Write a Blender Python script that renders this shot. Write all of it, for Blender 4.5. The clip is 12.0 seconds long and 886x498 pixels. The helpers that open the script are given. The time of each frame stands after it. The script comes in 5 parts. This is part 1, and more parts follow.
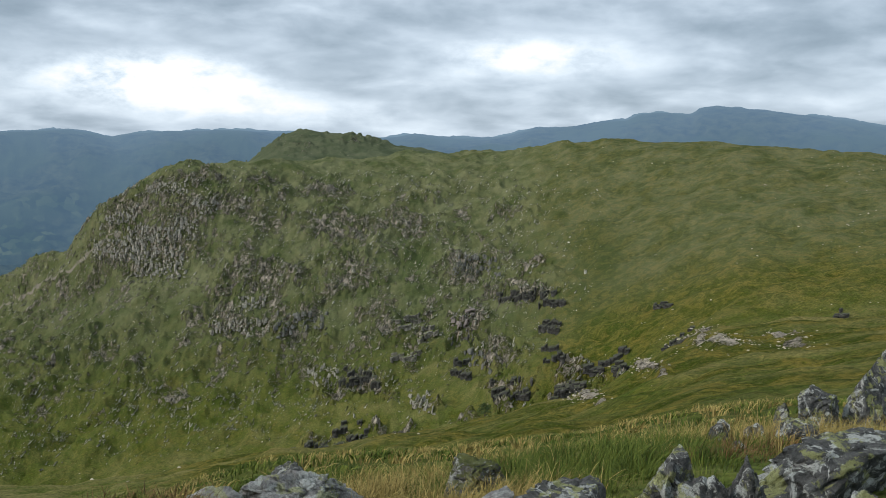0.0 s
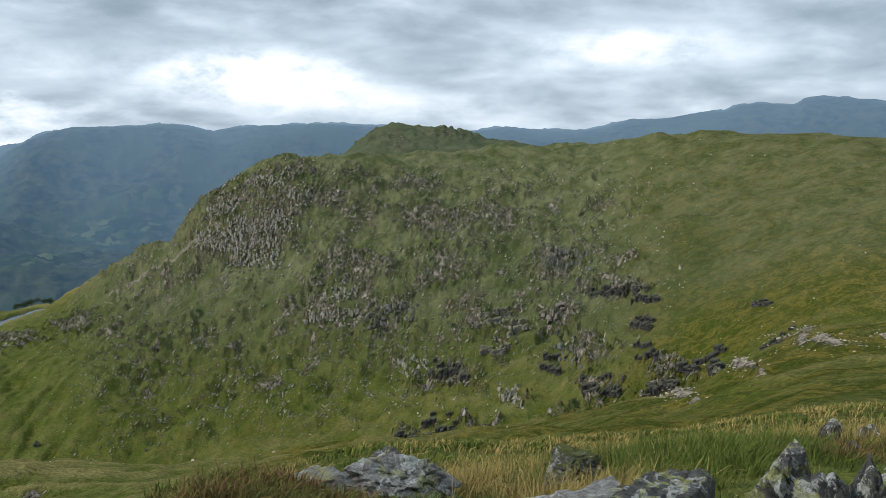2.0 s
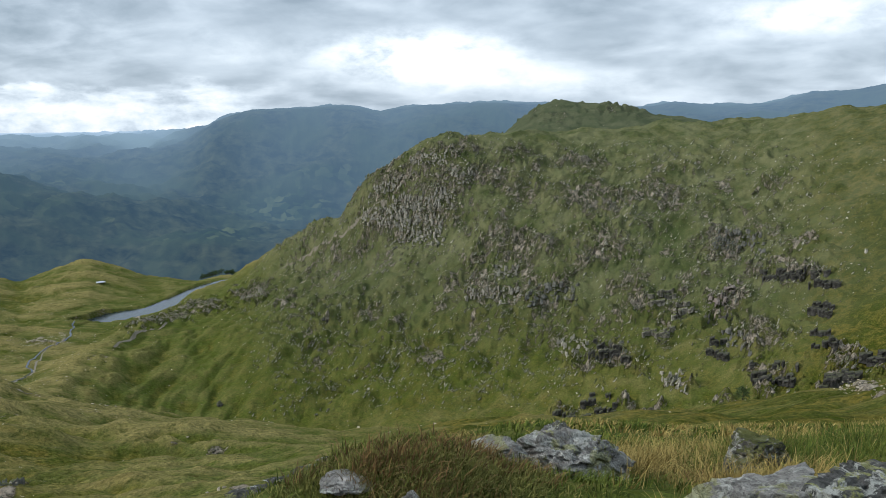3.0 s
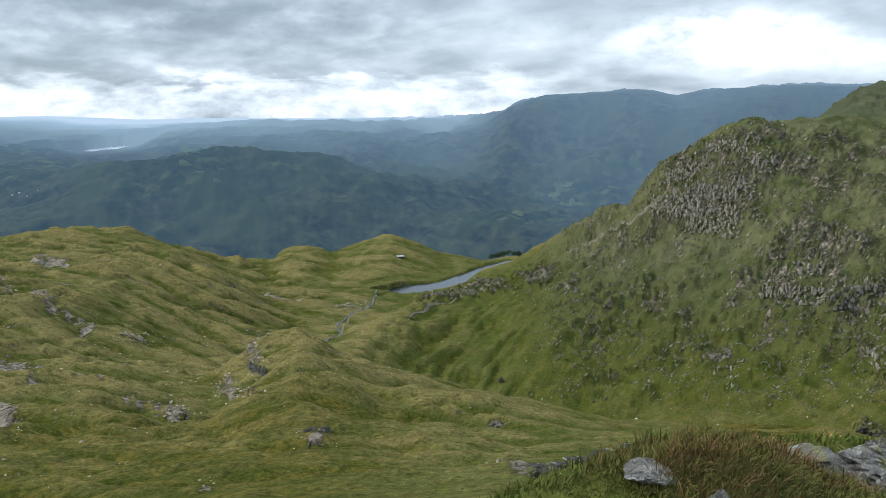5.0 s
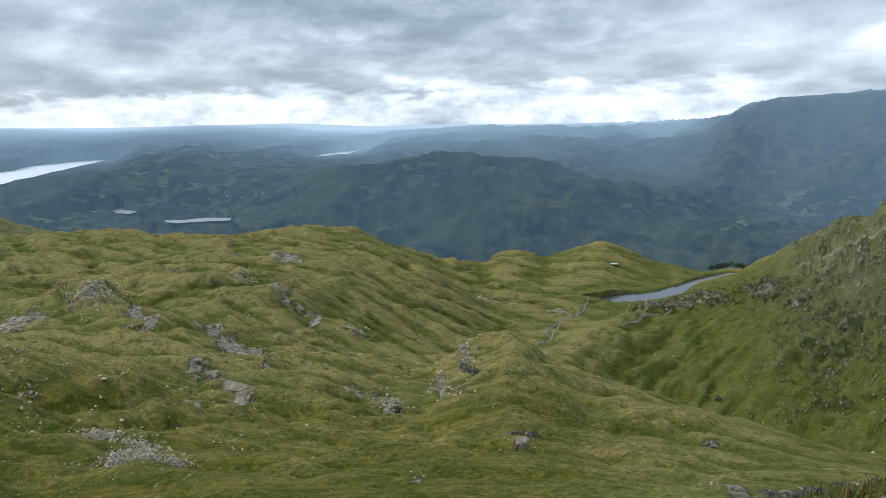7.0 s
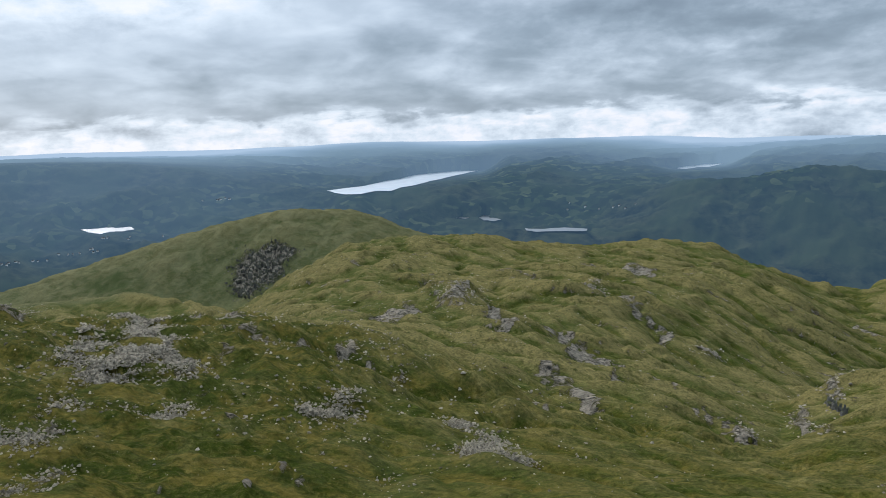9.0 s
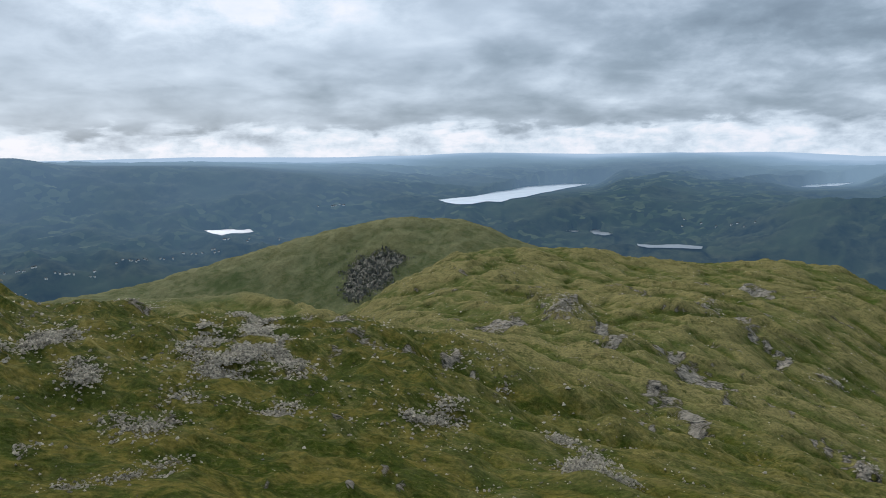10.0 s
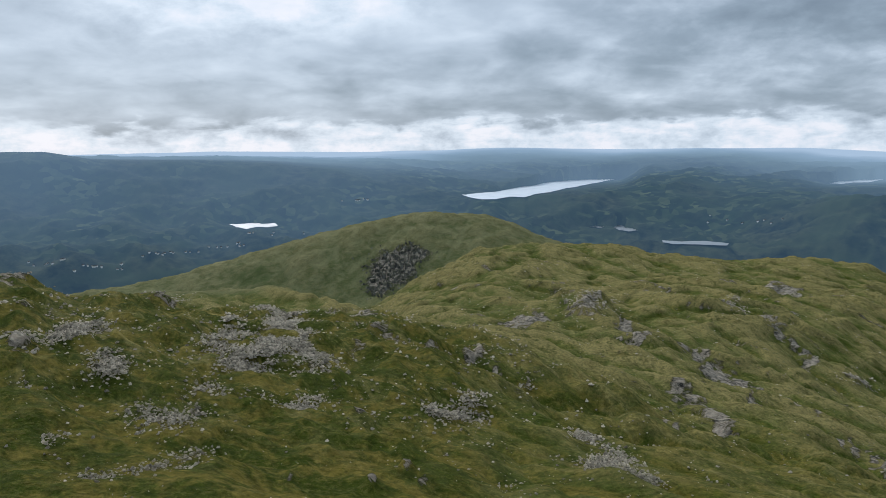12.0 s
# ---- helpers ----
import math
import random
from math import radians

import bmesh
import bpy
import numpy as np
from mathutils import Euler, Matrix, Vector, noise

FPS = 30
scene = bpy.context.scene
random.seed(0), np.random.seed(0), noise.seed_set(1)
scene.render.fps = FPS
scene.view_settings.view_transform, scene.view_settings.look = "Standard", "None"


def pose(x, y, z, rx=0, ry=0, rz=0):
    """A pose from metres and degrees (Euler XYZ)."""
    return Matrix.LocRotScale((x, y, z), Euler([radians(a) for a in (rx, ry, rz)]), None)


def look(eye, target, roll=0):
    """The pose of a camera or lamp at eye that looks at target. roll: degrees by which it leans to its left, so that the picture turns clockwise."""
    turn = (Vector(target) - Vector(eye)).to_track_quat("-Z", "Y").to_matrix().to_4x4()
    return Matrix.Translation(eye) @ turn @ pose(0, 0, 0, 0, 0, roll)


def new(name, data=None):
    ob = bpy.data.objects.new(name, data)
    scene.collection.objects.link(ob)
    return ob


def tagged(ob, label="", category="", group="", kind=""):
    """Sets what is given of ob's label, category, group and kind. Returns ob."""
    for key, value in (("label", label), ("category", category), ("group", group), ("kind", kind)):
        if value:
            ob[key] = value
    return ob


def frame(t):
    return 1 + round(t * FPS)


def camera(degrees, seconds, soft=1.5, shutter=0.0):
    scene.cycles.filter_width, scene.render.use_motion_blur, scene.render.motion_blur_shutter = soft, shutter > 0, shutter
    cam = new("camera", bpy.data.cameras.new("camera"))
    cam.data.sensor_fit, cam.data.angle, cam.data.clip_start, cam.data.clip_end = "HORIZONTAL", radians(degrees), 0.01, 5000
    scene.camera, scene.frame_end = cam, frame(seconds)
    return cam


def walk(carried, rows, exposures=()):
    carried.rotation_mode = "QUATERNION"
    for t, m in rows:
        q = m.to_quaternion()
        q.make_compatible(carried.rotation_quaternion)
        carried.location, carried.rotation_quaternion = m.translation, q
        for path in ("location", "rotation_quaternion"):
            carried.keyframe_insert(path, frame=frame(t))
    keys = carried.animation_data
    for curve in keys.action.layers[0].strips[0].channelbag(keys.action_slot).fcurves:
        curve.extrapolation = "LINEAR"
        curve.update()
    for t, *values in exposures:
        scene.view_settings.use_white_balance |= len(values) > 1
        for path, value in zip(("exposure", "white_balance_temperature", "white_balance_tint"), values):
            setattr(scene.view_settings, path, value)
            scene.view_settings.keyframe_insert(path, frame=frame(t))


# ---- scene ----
cam = camera(56.51, 12.0, soft=0.65)
EYE = 1.65
# seconds, place from the first eye, heading, pitch, roll
PATH = [
    (0.0, 0.000, 0.000, 0.000, -0.000, -7.516, -0.660),
    (0.5, -0.032, 0.002, -0.010, 2.147, -7.647, -0.537),
    (1.0, -0.050, 0.003, -0.017, 3.739, -7.630, -0.436),
    (1.5, -0.058, -0.007, -0.020, 4.382, -7.734, -0.293),
    (2.0, -0.080, -0.015, -0.037, 6.272, -8.052, -0.367),
    (2.5, -0.125, -0.026, -0.055, 11.076, -8.609, -0.159),
    (3.0, -0.179, -0.057, -0.065, 17.397, -9.547, 0.534),
    (3.5, -0.224, -0.078, -0.074, 22.913, -9.882, 0.595),
    (3.7, -0.243, -0.089, -0.076, 25.400, -10.046, 0.513),
    (5.5, -0.335, -0.184, -0.067, 40.833, -10.194, 1.424),
    (6.0, -0.360, -0.210, -0.068, 44.432, -10.154, 1.764),
    (6.5, -0.363, -0.216, -0.068, 47.851, -10.025, 1.588),
    (6.7, -0.364, -0.218, -0.068, 49.367, -9.816, 1.595),
    (8.3, -0.374, -0.238, -0.068, 67.632, -8.542, 2.036),
    (8.5, -0.375, -0.240, -0.068, 70.153, -8.151, 2.166),
    (9.0, -0.378, -0.246, -0.068, 76.553, -7.910, 2.235),
    (9.5, -0.381, -0.252, -0.068, 80.505, -7.393, 2.002),
    (10.0, -0.384, -0.258, -0.068, 84.287, -6.932, 1.135),
    (10.5, -0.387, -0.264, -0.068, 85.840, -6.944, 1.275),
    (11.0, -0.390, -0.270, -0.068, 85.847, -6.940, 1.078),
    (11.5, -0.393, -0.276, -0.068, 85.972, -7.087, 1.057),
    (12.0, -0.396, -0.282, -0.068, 85.941, -7.249, 0.973),
]
walk(cam, [(t, pose(x, y, EYE + z, 90 + pitch, roll, yaw)) for t, x, y, z, yaw, pitch, roll in PATH],
     exposures=[(0.0, 0.16, 6150, 12), (3.5, 0.24, 6150, 12), (6.3, 0.32, 6150, 12), (9.0, 0.0, 5950, 13), (12.0, -0.09, 5950, 13)])


# ---- world and sun ----
def ramp(tree, source, stops):
    n = tree.nodes.new("ShaderNodeValToRGB")
    while len(n.color_ramp.elements) < len(stops):
        n.color_ramp.elements.new(0.5)
    for e, (at, colour) in zip(n.color_ramp.elements, stops):
        e.position = at
        e.color = (*colour, 1) if len(colour) == 3 else colour
    tree.links.new(source, n.inputs[0])
    return n.outputs[0]


def maths(tree, op, a, b=None, c=None, clamp=False):
    n = tree.nodes.new("ShaderNodeMath")
    n.operation, n.use_clamp = op, clamp
    for i, v in enumerate((a, b, c)):
        if v is None:
            continue
        if isinstance(v, (int, float)):
            n.inputs[i].default_value = v
        else:
            tree.links.new(v, n.inputs[i])
    return n.outputs[0]


def mix(tree, fac, a, b, blend="MIX"):
    n = tree.nodes.new("ShaderNodeMix")
    n.data_type, n.blend_type = "RGBA", blend
    for i, v in ((0, fac), (6, a), (7, b)):
        if isinstance(v, (int, float)):
            n.inputs[i].default_value = v
        elif isinstance(v, tuple):
            n.inputs[i].default_value = (*v, 1)
        else:
            tree.links.new(v, n.inputs[i])
    return n.outputs[2]


def noise_at(tree, vector, scale, detail=4.0, rough=0.55, distort=0.0):
    n = tree.nodes.new("ShaderNodeTexNoise")
    n.inputs["Scale"].default_value, n.inputs["Detail"].default_value = scale, detail
    n.inputs["Roughness"].default_value, n.inputs["Distortion"].default_value = rough, distort
    if vector is not None:
        tree.links.new(vector, n.inputs["Vector"])
    return n.outputs["Fac"]


def bearing(az, el=0.0):
    """The way towards a heading (degrees to the left of +y) and height over the horizon."""
    a, e = radians(az), radians(el)
    return Vector((-math.sin(a) * math.cos(e), math.cos(a) * math.cos(e), math.sin(e)))


SUN_AZ, SUN_EL = 112.0, 33.0
world = bpy.data.worlds.new("overcast_sky")
scene.world = world
world.use_nodes = True
wt = world.node_tree
wt.nodes.clear()
w_out, w_bg = wt.nodes.new("ShaderNodeOutputWorld"), wt.nodes.new("ShaderNodeBackground")
wt.links.new(w_bg.outputs[0], w_out.inputs[0])
sky = wt.nodes.new("ShaderNodeTexSky")
sky.sky_type, sky.sun_disc = "NISHITA", False
sky.sun_elevation, sky.sun_rotation = radians(SUN_EL), radians(-SUN_AZ)
sky_dim = mix(wt, 1.0, sky.outputs[0], (0.09, 0.09, 0.09), "MULTIPLY")
way = wt.nodes.new("ShaderNodeTexCoord").outputs["Generated"]
sep = wt.nodes.new("ShaderNodeSeparateXYZ")
wt.links.new(way, sep.inputs[0])
up = maths(wt, "MAXIMUM", sep.outputs[2], 0.0)


def stretched(high):
    n = wt.nodes.new("ShaderNodeVectorMath")
    n.operation = "MULTIPLY"
    wt.links.new(way, n.inputs[0])
    n.inputs[1].default_value = (1, 1, high)
    return n.outputs[0]


over = maths(wt, "DIVIDE", 1.0, maths(wt, "ADD", up, 0.24))
deck = wt.nodes.new("ShaderNodeVectorMath")
deck.operation = "SCALE"
wt.links.new(stretched(0.0), deck.inputs[0])
wt.links.new(over, deck.inputs["Scale"])
flat = noise_at(wt, deck.outputs[0], 1.3, 4.0, 0.5, 0.3)     # long banks of cloud, lying flat overhead
roll = noise_at(wt, deck.outputs[0], 3.6, 4.0, 0.5, 0.25)     # rolls and ragged bases
puff = noise_at(wt, stretched(2.0), 15.0, 6.0, 0.6, 0.1)      # small heads of cumulus


def glow(az, el, wide, high, power=1.0):
    """A thin place in the cloud round one heading: 1 in its middle, 0 far off."""
    d = bearing(az)
    side = bearing(az - 90)
    a = wt.nodes.new("ShaderNodeVectorMath")
    a.operation = "DOT_PRODUCT"
    wt.links.new(way, a.inputs[0])
    a.inputs[1].default_value = side
    f = wt.nodes.new("ShaderNodeVectorMath")
    f.operation = "DOT_PRODUCT"
    wt.links.new(way, f.inputs[0])
    f.inputs[1].default_value = d
    u = maths(wt, "DIVIDE", a.outputs["Value"], math.sin(radians(wide)))
    v = maths(wt, "DIVIDE", maths(wt, "SUBTRACT", sep.outputs[2], math.sin(radians(el))), math.sin(radians(high)))
    q = maths(wt, "ADD", maths(wt, "MULTIPLY", u, u), maths(wt, "MULTIPLY", v, v))
    g = maths(wt, "POWER", 2.718, maths(wt, "MULTIPLY", q, -1.0))
    ahead = maths(wt, "GREATER_THAN", f.outputs["Value"], 0.0)
    return maths(wt, "MULTIPLY", maths(wt, "MULTIPLY", g, ahead), power)


thin = maths(wt, "ADD", glow(19, 3.7, 7.0, 1.7, 0.42), glow(-6, 5.6, 7.0, 1.4, 0.26))
thin = maths(wt, "ADD", thin, glow(8, 1.6, 10, 1.3, 0.13))
thin = maths(wt, "ADD", thin, glow(-24, 3.0, 9, 1.2, 0.08))
thin = maths(wt, "ADD", thin, glow(94, 9.5, 11, 3.0, 0.16))
thin = maths(wt, "ADD", thin, glow(62, 9.0, 13, 6, -0.04))
thin = maths(wt, "ADD", thin, glow(106, 8.5, 9, 5, 0.10))
thin = maths(wt, "ADD", thin, glow(52, 6.5, 14, 3.5, -0.05))
thin = maths(wt, "ADD", thin, glow(32, 4.5, 4, 2.0, 0.10))
ragged_edge = maths(wt, "MULTIPLY_ADD", maths(wt, "SUBTRACT", puff, 0.5), 4.5, maths(wt, "MULTIPLY_ADD", maths(wt, "SUBTRACT", roll, 0.5), 2.5, 1.0), clamp=False)
thin = maths(wt, "MULTIPLY", thin, maths(wt, "MINIMUM", maths(wt, "MAXIMUM", ragged_edge, 0.1), 1.5))
# clear white air under the ragged cloud base, over the low country
brim = wt.nodes.new("ShaderNodeMapRange")
brim.interpolation_type = "SMOOTHSTEP"
ragged = maths(wt, "ADD", maths(wt, "MULTIPLY", maths(wt, "SUBTRACT", puff, 0.5), 0.055), maths(wt, "MULTIPLY", maths(wt, "SUBTRACT", roll, 0.5), 0.05))
wt.links.new(maths(wt, "ADD", sep.outputs[2], ragged), brim.inputs[0])
brim.inputs[1].default_value, brim.inputs[2].default_value = 0.034, 0.020
over_low = wt.nodes.new("ShaderNodeMapRange")
over_low.interpolation_type = "SMOOTHSTEP"
side = wt.nodes.new("ShaderNodeVectorMath")
side.operation = "DOT_PRODUCT"
wt.links.new(way, side.inputs[0])
side.inputs[1].default_value = bearing(80)
wt.links.new(side.outputs["Value"], over_low.inputs[0])
over_low.inputs[1].default_value, over_low.inputs[2].default_value = 0.58, 0.70
strip = maths(wt, "MULTIPLY", brim.outputs[0], over_low.outputs[0])
dens = maths(wt, "ADD", maths(wt, "MULTIPLY", flat, 0.46), maths(wt, "MULTIPLY", roll, 0.43))
dens = maths(wt, "ADD", dens, maths(wt, "MULTIPLY", puff, 0.18))
bright = maths(wt, "SUBTRACT", maths(wt, "ADD", thin, 1.015), dens)
bright = maths(wt, "ADD", bright, maths(wt, "MULTIPLY", strip, maths(wt, "MULTIPLY_ADD", maths(wt, "SUBTRACT", puff, 0.5), 1.1, 0.17)))
cloud = ramp(wt, bright, [(0.22, (0.212, 0.27, 0.318)), (0.38, (0.328, 0.405, 0.46)), (0.47, (0.447, 0.53, 0.59)), (0.55, (0.59, 0.68, 0.74)), (0.64, (0.78, 0.87, 0.915)), (0.74, (1.0, 1.0, 1.0))])
top = maths(wt, "MULTIPLY_ADD", maths(wt, "SUBTRACT", up, 0.25, clamp=True), 1.6, 1.0)
lit = wt.nodes.new("ShaderNodeVectorMath")
lit.operation = "SCALE"
wt.links.new(cloud, lit.inputs[0])
wt.links.new(top, lit.inputs["Scale"])
wt.links.new(mix(wt, 0.92, sky_dim, lit.outputs[0]), w_bg.inputs[0])
w_bg.inputs[1].default_value = 0.97

sun = new("sun", bpy.data.lights.new("sun", "SUN"))
sun.data.energy, sun.data.angle, sun.data.color = 2.7, radians(14), (1.0, 0.95, 0.87)
sun.matrix_world = look(bearing(SUN_AZ, SUN_EL) * 100, (0, 0, 0))


# ---- materials ----
def material(name):
    m = bpy.data.materials.new(name)
    m.use_nodes = True
    t = m.node_tree
    return m, t, t.nodes["Principled BSDF"]


def place_vector(tree):
    return tree.nodes.new("ShaderNodeNewGeometry").outputs["Position"]


def attribute(tree, name):
    n = tree.nodes.new("ShaderNodeAttribute")
    n.attribute_name = name
    return n.outputs["Fac"]


def bump(tree, bsdf, height, strength, dist):
    n = tree.nodes.new("ShaderNodeBump")
    n.inputs["Strength"].default_value, n.inputs["Distance"].default_value = strength, dist
    tree.links.new(height, n.inputs["Height"])
    tree.links.new(n.outputs[0], bsdf.inputs["Normal"])


def fell_material():
    """Hill grass with bents, rushes and moss, and bare rock where the ground is broken; cloud shade, fold shading and
    haze are put into its tones.
    """
    m, t, b = material("fell_grass_and_rock")
    p = place_vector(t)
    wide = noise_at(t, p, 0.008, 5, 0.6, 0.6)
    mid = noise_at(t, p, 0.05, 5, 0.65, 0.4)
    small = noise_at(t, p, 0.30, 5, 0.68)
    tiny = noise_at(t, p, 5.0, 4, 0.72)
    tuss = noise_at(t, p, 1.1, 3, 0.6, 0.3)
    green = mix(t, ramp(t, mid, [(0.36, (0, 0, 0)), (0.64, (1, 1, 1))]), (0.050, 0.067, 0.009), (0.100, 0.108, 0.032))
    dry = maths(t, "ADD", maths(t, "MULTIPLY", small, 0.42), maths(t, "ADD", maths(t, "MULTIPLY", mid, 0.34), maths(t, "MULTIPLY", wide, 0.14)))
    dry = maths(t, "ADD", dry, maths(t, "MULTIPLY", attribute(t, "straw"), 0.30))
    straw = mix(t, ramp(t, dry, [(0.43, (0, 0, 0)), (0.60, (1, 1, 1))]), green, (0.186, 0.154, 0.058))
    lush = mix(t, attribute(t, "lush"), straw, (0.046, 0.074, 0.009))
    brown = noise_at(t, p, 0.085, 6, 0.7, 0.8)
    lush = mix(t, ramp(t, brown, [(0.55, (0, 0, 0)), (0.66, (0.55, 0.55, 0.55))]), lush, (0.092, 0.070, 0.024))
    # dark brown-green sward, with cloud shade put into its tone
    shaded_heath = mix(t, ramp(t, noise_at(t, p, 0.11, 6, 0.72, 0.7), [(0.45, (0, 0, 0)), (0.56, (1, 1, 1))]), (0.032, 0.043, 0.004), (0.112, 0.090, 0.017))
    lush = mix(t, attribute(t, "turf"), lush, shaded_heath)
    moss = mix(t, ramp(t, small, [(0.52, (0, 0, 0)), (0.66, (0.8, 0.8, 0.8))]), lush, (0.040, 0.050, 0.009))
    clump = mix(t, ramp(t, tuss, [(0.40, (0.28, 0.28, 0.28)), (0.52, (0, 0, 0))]), moss, (0.028, 0.036, 0.007))
    grass = mix(t, ramp(t, maths(t, "ADD", maths(t, "MULTIPLY", tiny, 0.5), maths(t, "MULTIPLY", tuss, 0.5)), [(0.50, (0, 0, 0)), (0.66, (0.45, 0.45, 0.45))]), clump, (0.175, 0.140, 0.045))
    # long bents and rushes combed down the slopes
    along, across = t.nodes.new("ShaderNodeVectorMath"), t.nodes.new("ShaderNodeVectorMath")
    along.operation = across.operation = "DOT_PRODUCT"
    along.inputs[1].default_value, across.inputs[1].default_value = (0.34, 0.185, 0.0), (-0.48, 0.88, 0.0)
    combed = t.nodes.new("ShaderNodeCombineXYZ")
    for k, n in enumerate((along, across)):
        t.links.new(p, n.inputs[0])
        t.links.new(n.outputs["Value"], combed.inputs[k])
    comb = noise_at(t, combed.outputs[0], 0.15, 7, 0.76, 0.6)
    combing = attribute(t, "bents")
    grass = mix(t, maths(t, "MULTIPLY", ramp(t, comb, [(0.52, (0, 0, 0)), (0.64, (0.42, 0.42, 0.42))]), combing), grass, (0.250, 0.205, 0.080))
    grass = mix(t, maths(t, "MULTIPLY", ramp(t, comb, [(0.38, (0.5, 0.5, 0.5)), (0.46, (0, 0, 0))]), combing), grass, (0.026, 0.040, 0.003))
    rushes = noise_at(t, p, 0.42, 6, 0.75, 0.4)
    grass = mix(t, ramp(t, rushes, [(0.55, (0, 0, 0)), (0.64, (0.4, 0.4, 0.4))]), grass, (0.026, 0.036, 0.008))
    sward = noise_at(t, p, 0.8, 4, 0.8, 0.3)
    grass = mix(t, 1.0, grass, ramp(t, sward, [(0.36, (0.70, 0.72, 0.70)), (0.50, (1.0, 1.0, 1.0)), (0.66, (1.32, 1.30, 1.26))]), "MULTIPLY")
    # greyer grass: haze on the farther fells put into the base colour
    hazed_grass = mix(t, ramp(t, noise_at(t, p, 0.035, 7, 0.72, 0.5), [(0.40, (0, 0, 0)), (0.60, (1, 1, 1))]), (0.048, 0.062, 0.030), (0.150, 0.150, 0.086))
    hazed_grass = mix(t, attribute(t, "lush"), hazed_grass, (0.054, 0.064, 0.033))
    grass = mix(t, attribute(t, "muted"), grass, hazed_grass)
    upright = t.nodes.new("ShaderNodeVectorMath")
    upright.operation = "MULTIPLY"
    t.links.new(p, upright.inputs[0])
    upright.inputs[1].default_value = (1.0, 0.6, 0.28)
    # upright cracks, their shade put into the stone as dark colour
    crack = noise_at(t, upright.outputs[0], 0.42, 7, 0.74, 0.5)
    stone = ramp(t, crack, [(0.38, (0.028, 0.028, 0.025)), (0.43, (0.15, 0.132, 0.102)), (0.52, (0.32, 0.275, 0.212)), (0.66, (0.52, 0.44, 0.338))])
    rock = attribute(t, "rock")
    broken = maths(t, "ADD", rock, maths(t, "MULTIPLY", maths(t, "SUBTRACT", noise_at(t, p, 0.16, 8, 0.80, 0.6), 0.5), 2.0))
    edge = ramp(t, broken, [(0.50, (0, 0, 0)), (0.62, (1, 1, 1))])
    t.links.new(mix(t, edge, grass, stone), b.inputs["Base Color"])
    b.inputs["Roughness"].default_value = 0.95
    b.inputs["Specular IOR Level"].default_value = 0.02
    h = maths(t, "ADD", maths(t, "MULTIPLY", small, 1.0), maths(t, "MULTIPLY", tiny, 0.10))
    h = maths(t, "ADD", h, maths(t, "MULTIPLY", mid, 2.0))
    h = maths(t, "ADD", h, maths(t, "MULTIPLY", tuss, 0.25))
    bump(t, b, maths(t, "ADD", h, maths(t, "MULTIPLY", maths(t, "MULTIPLY", crack, edge), 3.5)), 0.9, 1.5)
    return m


def stone_material(name, lo, hi, scale, lichen=0.0, turf=0.0):
    """Grey fell rock: a tone of its own for every block, grain, cracks and pale lichen."""
    m, t, b = material(name)
    p = place_vector(t)
    isle = t.nodes.new("ShaderNodeNewGeometry").outputs["Random Per Island"]
    grain = noise_at(t, p, scale, 8, 0.75, 0.6)
    base = ramp(t, maths(t, "ADD", maths(t, "MULTIPLY", grain, 0.72), maths(t, "MULTIPLY", isle, 0.28)), [(0.32, lo), (0.68, hi)])
    height = grain
    if lichen:
        spots = noise_at(t, p, scale * 0.55, 8, 0.72, 0.8)
        base = mix(t, ramp(t, spots, [(0.53, (0, 0, 0)), (0.57, (lichen,) * 3)]), base, (0.55, 0.55, 0.49))
        yellow = noise_at(t, p, scale * 0.5, 7, 0.7, 0.5)
        base = mix(t, ramp(t, yellow, [(0.54, (0, 0, 0)), (0.57, (lichen * 0.85,) * 3)]), base, (0.34, 0.345, 0.12))
        black = noise_at(t, p, scale * 0.45, 8, 0.78, 1.0)
        base = mix(t, ramp(t, black, [(0.62, (0, 0, 0)), (0.67, (0.8, 0.8, 0.8))]), base, (0.016, 0.016, 0.014))
        vein = noise_at(t, p, scale * 1.7, 6, 0.7, 2.5)
        gap = ramp(t, maths(t, "ABSOLUTE", maths(t, "SUBTRACT", vein, 0.5)), [(0.0, (0.25, 0.25, 0.25)), (0.025, (1, 1, 1))])
        base = mix(t, gap, (0.022, 0.022, 0.020), base)
        height = maths(t, "ADD", grain, maths(t, "MULTIPLY", gap, 0.15))
    if turf:
        flat_top = t.nodes.new("ShaderNodeSeparateXYZ")
        t.links.new(t.nodes.new("ShaderNodeNewGeometry").outputs["Normal"], flat_top.inputs[0])
        grown = maths(t, "ADD", flat_top.outputs[2], maths(t, "MULTIPLY", maths(t, "SUBTRACT", noise_at(t, p, scale * 0.8, 4), 0.5), 0.7))
        base = mix(t, ramp(t, grown, [(0.55, (0, 0, 0)), (0.75, (turf,) * 3)]), base, (0.085, 0.092, 0.022))
    t.links.new(base, b.inputs["Base Color"])
    b.inputs["Roughness"].default_value = 0.92
    b.inputs["Specular IOR Level"].default_value = 0.05
    bump(t, b, height, 1.0, 0.7 / scale)
    return m


